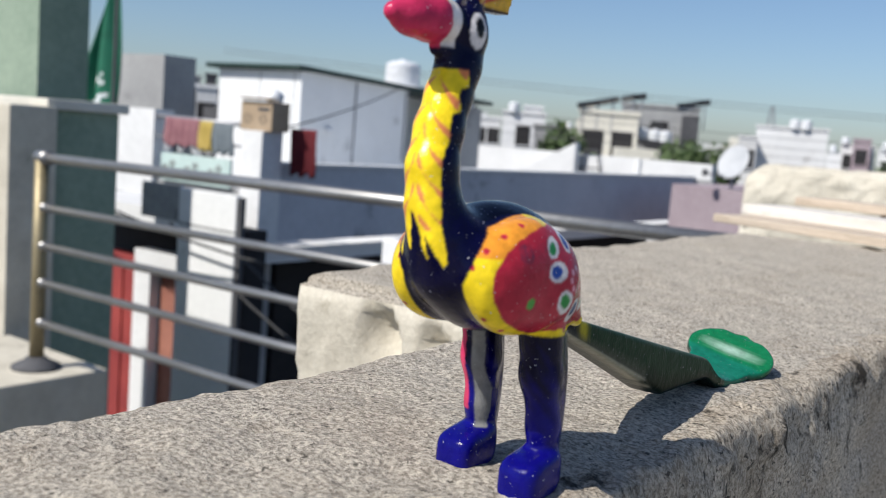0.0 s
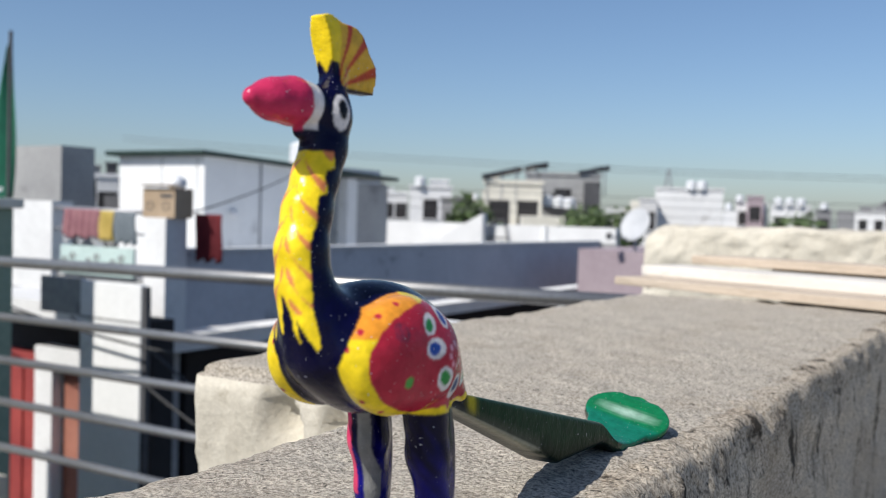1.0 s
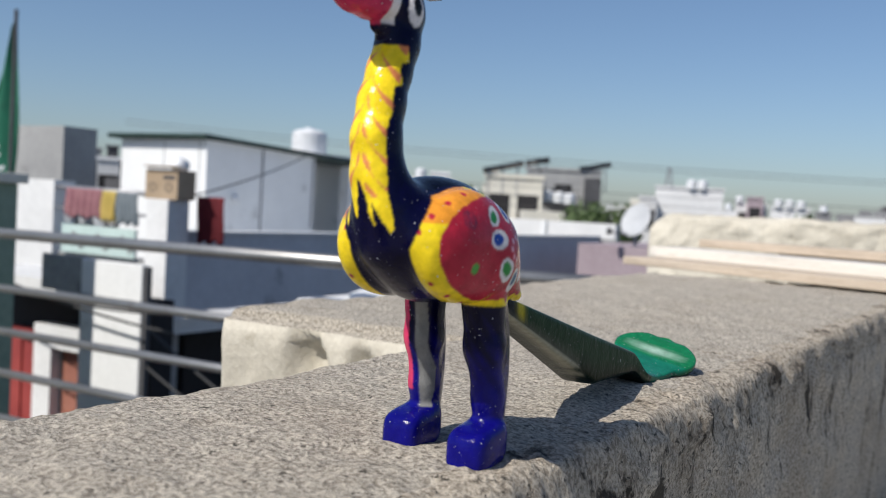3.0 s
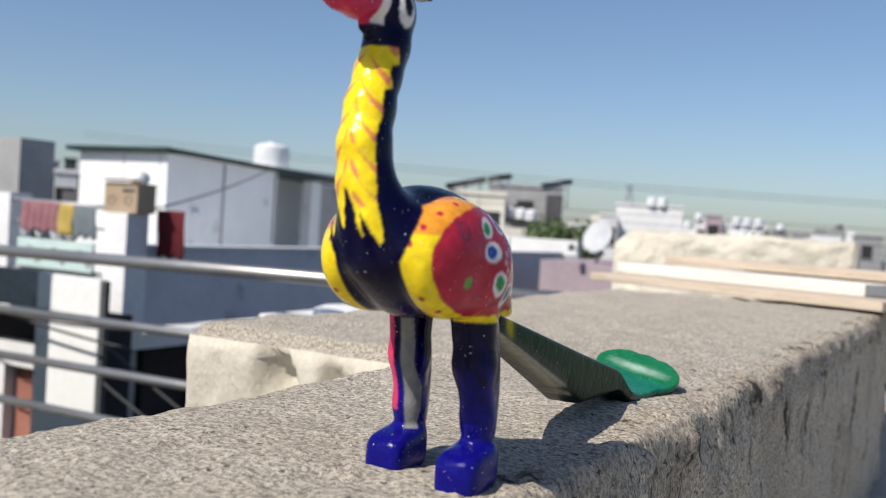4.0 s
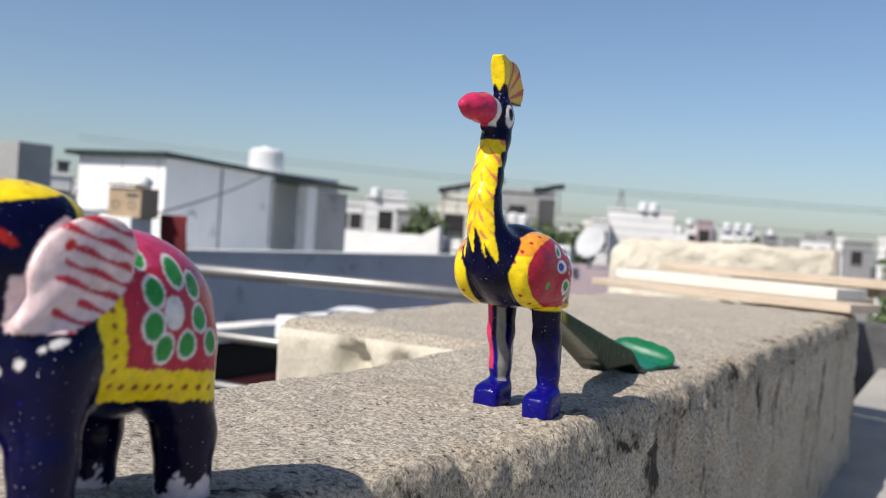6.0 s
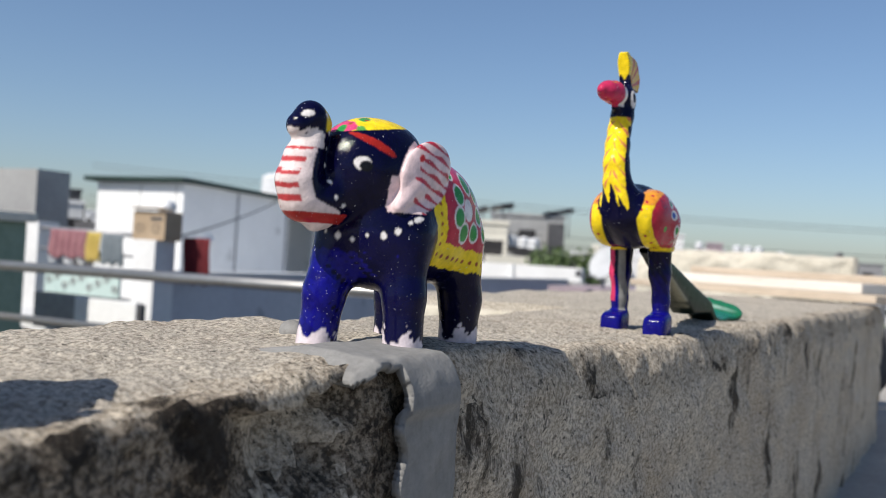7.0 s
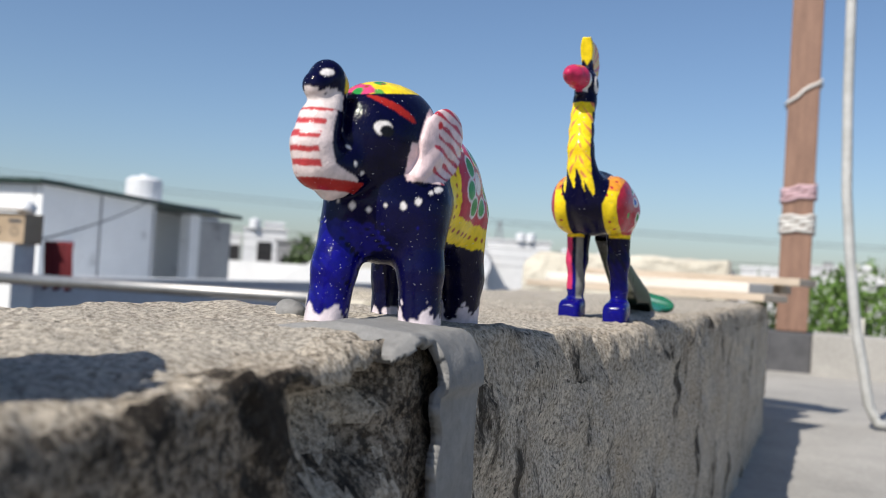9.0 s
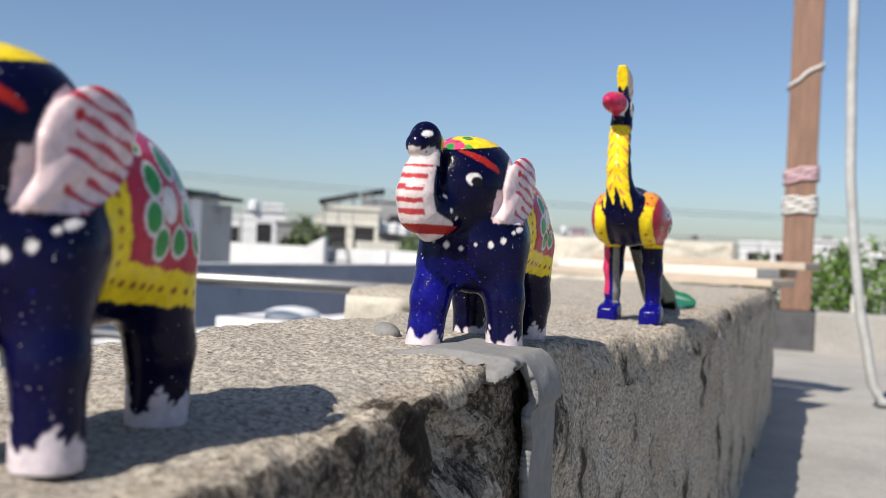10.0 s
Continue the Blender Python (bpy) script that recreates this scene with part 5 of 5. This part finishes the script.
# satellite dish
dish = tagged(empty("satellite_dish", (-4.52, 12.4, -0.20), 20), "grey satellite dish on a short mast", "satellite dish")
bm = bmesh.new()
rings = []
for i in range(8):
    r = 0.23 * i / 7
    rings.append([bm.verts.new((r * math.cos(a), 0.35 * r * r, r * math.sin(a) * 1.1)) for a in [2 * math.pi * k / 28 for k in range(28)]] if i else [bm.verts.new((0, 0, 0))])
for k in range(28):
    bm.faces.new((rings[0][0], rings[1][k], rings[1][(k + 1) % 28]))
for i in range(1, 7):
    for k in range(28):
        bm.faces.new((rings[i][k], rings[i + 1][k], rings[i + 1][(k + 1) % 28], rings[i][(k + 1) % 28]))
bowl = part("bowl", bm, M_DISH, dish, smooth=True)
bowl.matrix_basis = pose(0, 0, 0.42, 28, 12, 150)
bowl.modifiers.new("thick", "SOLIDIFY").thickness = 0.012
part("mast", tubed([(0, 0.05, -1.0), (0, 0.05, 0.42)], 0.022, 8), M_METAL, dish)
part("feed_arm", tubed([(0, 0, 0.22), (-0.34, -0.25, 0.26)], 0.012, 6), M_METAL, dish)
part("receiver", boxed((-0.38, -0.29, 0.22), (-0.31, -0.22, 0.31), 0.01), M_DARK, dish)

# ---- far houses ----
def far_house(name, az0, az1, d, el_top, mat, label, depth=6.0, windows=0, parapet=True, seed=0):
    a, b = at(az0, d), at(az1, d)
    top = EYE_Z + d * math.tan(radians(el_top))
    w = (b - a).length
    yaw = math.degrees(math.atan2(b.y - a.y, b.x - a.x))
    e = tagged(empty(name, (a.x, a.y, 0), yaw), label, "house")
    part("wall", boxed((0, 0, STREET), (w, depth, top)), mat, e)
    if parapet:
        part("parapet", boxed((-0.08, -0.08, top), (w + 0.08, 0.10, top + 0.18)), mat, e)
    rng = random.Random(seed)
    for k in range(windows):
        x = w * (k + 0.5) / windows
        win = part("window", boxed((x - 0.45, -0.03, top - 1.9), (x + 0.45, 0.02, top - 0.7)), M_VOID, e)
        part("sill", boxed((x - 0.52, -0.12, top - 1.96), (x + 0.52, 0.02, top - 1.9)), mat, win)
    return e, w, top


cream, cw, ct = far_house("cream_house", 29.0, 25.6, 42, 1.98, M_CREAM, "cream painted house with solar panels", 8, 2, True, 1)
part("parapet", boxed((cw * 0.62, -2.4, -2), (cw * 1.35, 0, 0.35), 0.02), M_CREAM, cream)
grey, gw, gt = far_house("grey_house", 26.6, 22.2, 52, 2.55, M_GREYCON, "grey unpainted house with dark stair shade", 9, 1, True, 2)
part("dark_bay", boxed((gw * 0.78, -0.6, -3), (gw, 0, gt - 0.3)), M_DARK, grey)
bm = bmesh.new()
v4 = [bm.verts.new(p) for p in ((gw * 0.1, -0.9, 1.0), (gw * 0.52, -0.9, 1.9), (gw * 0.75, -0.9, 0.1), (gw * 0.5, -0.9, 0.1))]
bm.faces.new(v4)
bmesh.ops.solidify(bm, geom=bm.faces[:], thickness=0.06)
part("awning", bm, M_DARK, grey, "dark slanting awning")


def solar(az, d, el, w, h, tilt, label):
    p = at(az, d, el)
    e = tagged(empty("solar_panel", p, az), label, "solar panel", "solar panels on the roofs")
    m = Matrix.Rotation(radians(tilt), 4, "Y") @ Matrix.Rotation(radians(-18), 4, "X")
    part("panel", boxed((-w / 2, -h / 2, -0.03), (w / 2, h / 2, 0.03), 0, m), M_SOLAR, e)
    for sx in (-0.35, 0.0, 0.35):
        part("leg", tubed([(sx * w, 0, -1.3), (sx * w, 0, -math.sin(radians(tilt)) * sx * w)], 0.04, 6), M_METAL, e)
    return e


solar(28.0, 42, 2.62, 1.8, 0.6, -13, "dark tilted solar panel above the cream house")
solar(26.0, 44, 3.05, 1.1, 0.6, -12, "small dark solar panel on a tall stand")
solar(22.6, 52, 2.9, 1.7, 0.6, -12, "dark tilted solar panel above the grey house")
for az, el in ((25.3, 1.2), (24.6, 1.15), (24.0, 1.1)):
    p = at(az, 44, el)
    tank((p.x, p.y, p.z - 0.35), 0.28, 0.5, "small white rooftop water tank")
block_g, bw, bt = far_house("white_block", 19.0, 15.2, 66, 1.86, M_FARWHITE, "plain white block of a house, streaked", 10, 0, True, 4)
far_house("white_annex", 19.9, 18.9, 64, 1.2, M_FARWHITE, "small white annex beside the white block", 5, 1, True, 5)
mast = at(18.3, 66)
bm = bmesh.new()
for dx in (-0.25, 0.25):
    tube(bm, [(mast.x + dx, mast.y, bt), (mast.x + dx * 0.3, mast.y, bt + 1.4)], 0.05, 5)
for k in range(5):
    tube(bm, [(mast.x - 0.22 + 0.03 * k, mast.y, bt + 0.2 + 0.25 * k), (mast.x + 0.22 - 0.03 * k, mast.y, bt + 0.35 + 0.25 * k)], 0.04, 4)
tagged(part("lattice_mast", bm, M_METAL), "small lattice mast on the white block", "mast")
for k, (a0, a1, d, el, mat) in enumerate(((14.5, 12.8, 90, 1.15, M_FARWHITE), (13.9, 13.0, 84, 1.5, M_MAUVE), (12.6, 10.5, 80, 1.0, M_FARWHITE), (10.2, 9.4, 95, 0.85, M_FARGREY), (8.2, 6.6, 120, 0.75, M_FARWHITE), (6.0, 4.5, 95, 0.8, M_FARGREY),
                                            (4.2, 1.2, 80, 1.1, M_FARWHITE), (0.5, -3.0, 70, 1.3, M_FARWHITE), (-3.5, -8, 75, 1.4, M_FARGREY), (33.5, 31.0, 60, 1.6, M_FARWHITE), (32.3, 31.2, 70, 2.0, M_FARWHITE), (31.6, 30.0, 48, 0.9, M_FARGREY),
                                            (35.2, 33.6, 75, 1.2, M_FARWHITE), (53.0, 51.9, 55, 1.9, M_FARWHITE), (52.1, 51.2, 62, 2.1, M_FARGREY), (51.4, 50.2, 50, 1.6, M_FARWHITE), (50.9, 50.3, 66, 2.3, M_DARK))):
    far_house("far_house", a0, a1, d, el, mat, ("pale far-off house on the skyline", "mauve far-off house on the skyline", "grey far-off house on the skyline", "dark far-off house on the skyline")[0 if mat is M_FARWHITE else 1 if mat is M_MAUVE else 3 if mat is M_DARK else 2], 8, 2 if k % 2 == 0 else 1, True, 20 + k)
for az, d, el in ((14.3, 90, 1.25), (12.2, 80, 1.1), (11.6, 80, 1.1), (11.0, 80, 1.08), (9.8, 95, 0.95), (17.0, 66, 1.9), (16.4, 66, 1.9), (32.9, 60, 1.7), (52.6, 55, 2.0)):
    p = at(az, d, el)
    tank((p.x, p.y, p.z), 0.34, 0.62, "white rooftop water tank far off")

tree("tree", at(29.4, 31, z=-5.0), 5.9, 1.25, 1500, 0.16, M_LEAF, 11, "dusty green tree before the cream house")
tree("tree", at(22.6, 38, z=-5.0), 5.6, 2.0, 1500, 0.17, M_LEAF, 12, "dusty green tree beside the grey house")
tree("tree", at(21.2, 38, z=-5.0), 5.5, 1.7, 1200, 0.17, M_LEAF, 13, "low dusty green tree behind the white wall")
tree("tree", at(11.5, 40, z=-5.0), 5.65, 1.5, 700, 0.2, M_LEAF, 14, "spiky dusty tree top above the cross wall")
tree("tree", at(2.6, 24, z=-5.0), 5.9, 1.0, 900, 0.15, M_LEAF, 15, "green tree top beyond the terrace")

# overhead wires
for z0, z1, d in ((2.65, 2.25, 30), (2.5, 2.1, 30), (1.55, 1.3, 30), (1.2, 1.0, 30), (0.85, 0.72, 30)):
    a, b = at(50, d * 1.15, z=z0 * 1.0), at(-4, d, z=z1 * 0.72)
    tagged(part("overhead_wire", tubed(sag(a, b, 0.25), 0.008, 5), M_CABLE), "thin dark overhead wire", "wire", "overhead wires")
for a, b, dr in (((-6.2, 5.8, 0.20), (-9.9, 12.0, 1.0), 0.06), ((-6.3, 5.0, -0.4), (-2.2, 4.4, -1.6), 0.2), ((-6.0, 4.6, -0.55), (-2.0, 4.0, -1.5), 0.2), ((-7.6, 4.3, -0.2), (-4.6, 4.3, -0.65), 0.08), ((-6.9, 4.0, -0.3), (-4.4, 4.2, -0.5), 0.1)):
    tagged(part("slack_cable", tubed(sag(a, b, dr), 0.010, 5), M_CABLE, smooth=True), "slack black cable between the houses", "cable")

# more of the skyline: small pale houses in several rows, with stair heads and water tanks
rng = random.Random(77)
for k in range(46):
    az = rng.uniform(-6, 58)
    d = rng.uniform(95, 210)
    w = rng.uniform(0.8, 2.4)
    el = rng.uniform(0.45, 1.15) + (0.5 if az > 28 else 0)
    mat = rng.choice((M_FARWHITE, M_FARWHITE, M_FARWHITE, M_FARGREY, M_CREAM))
    e, hw, ht = far_house("far_house", az + w / 2, az - w / 2, d, el, mat, {M_FARWHITE: "pale far-off house in the hazy town", M_FARGREY: "grey far-off house in the hazy town", M_CREAM: "cream far-off house in the hazy town"}[mat], 7, rng.choice((1, 2, 3)), True, k)
    if rng.random() < 0.7:
        x = hw * rng.uniform(0.1, 0.6)
        part("stair_head", boxed((x, 0.5, ht), (x + hw * 0.3, 3.5, ht + rng.uniform(0.8, 1.8))), mat, e)
    if rng.random() < 0.5:
        x = hw * rng.uniform(0.1, 0.9)
        part("roof_tank", tubed([(x, 0.6, ht), (x, 0.6, ht + 0.9), (x, 0.6, ht + 1.05)], [0.42, 0.42, 0.1], 12), rng.choice((M_PLASTIC, M_DARK)), e)
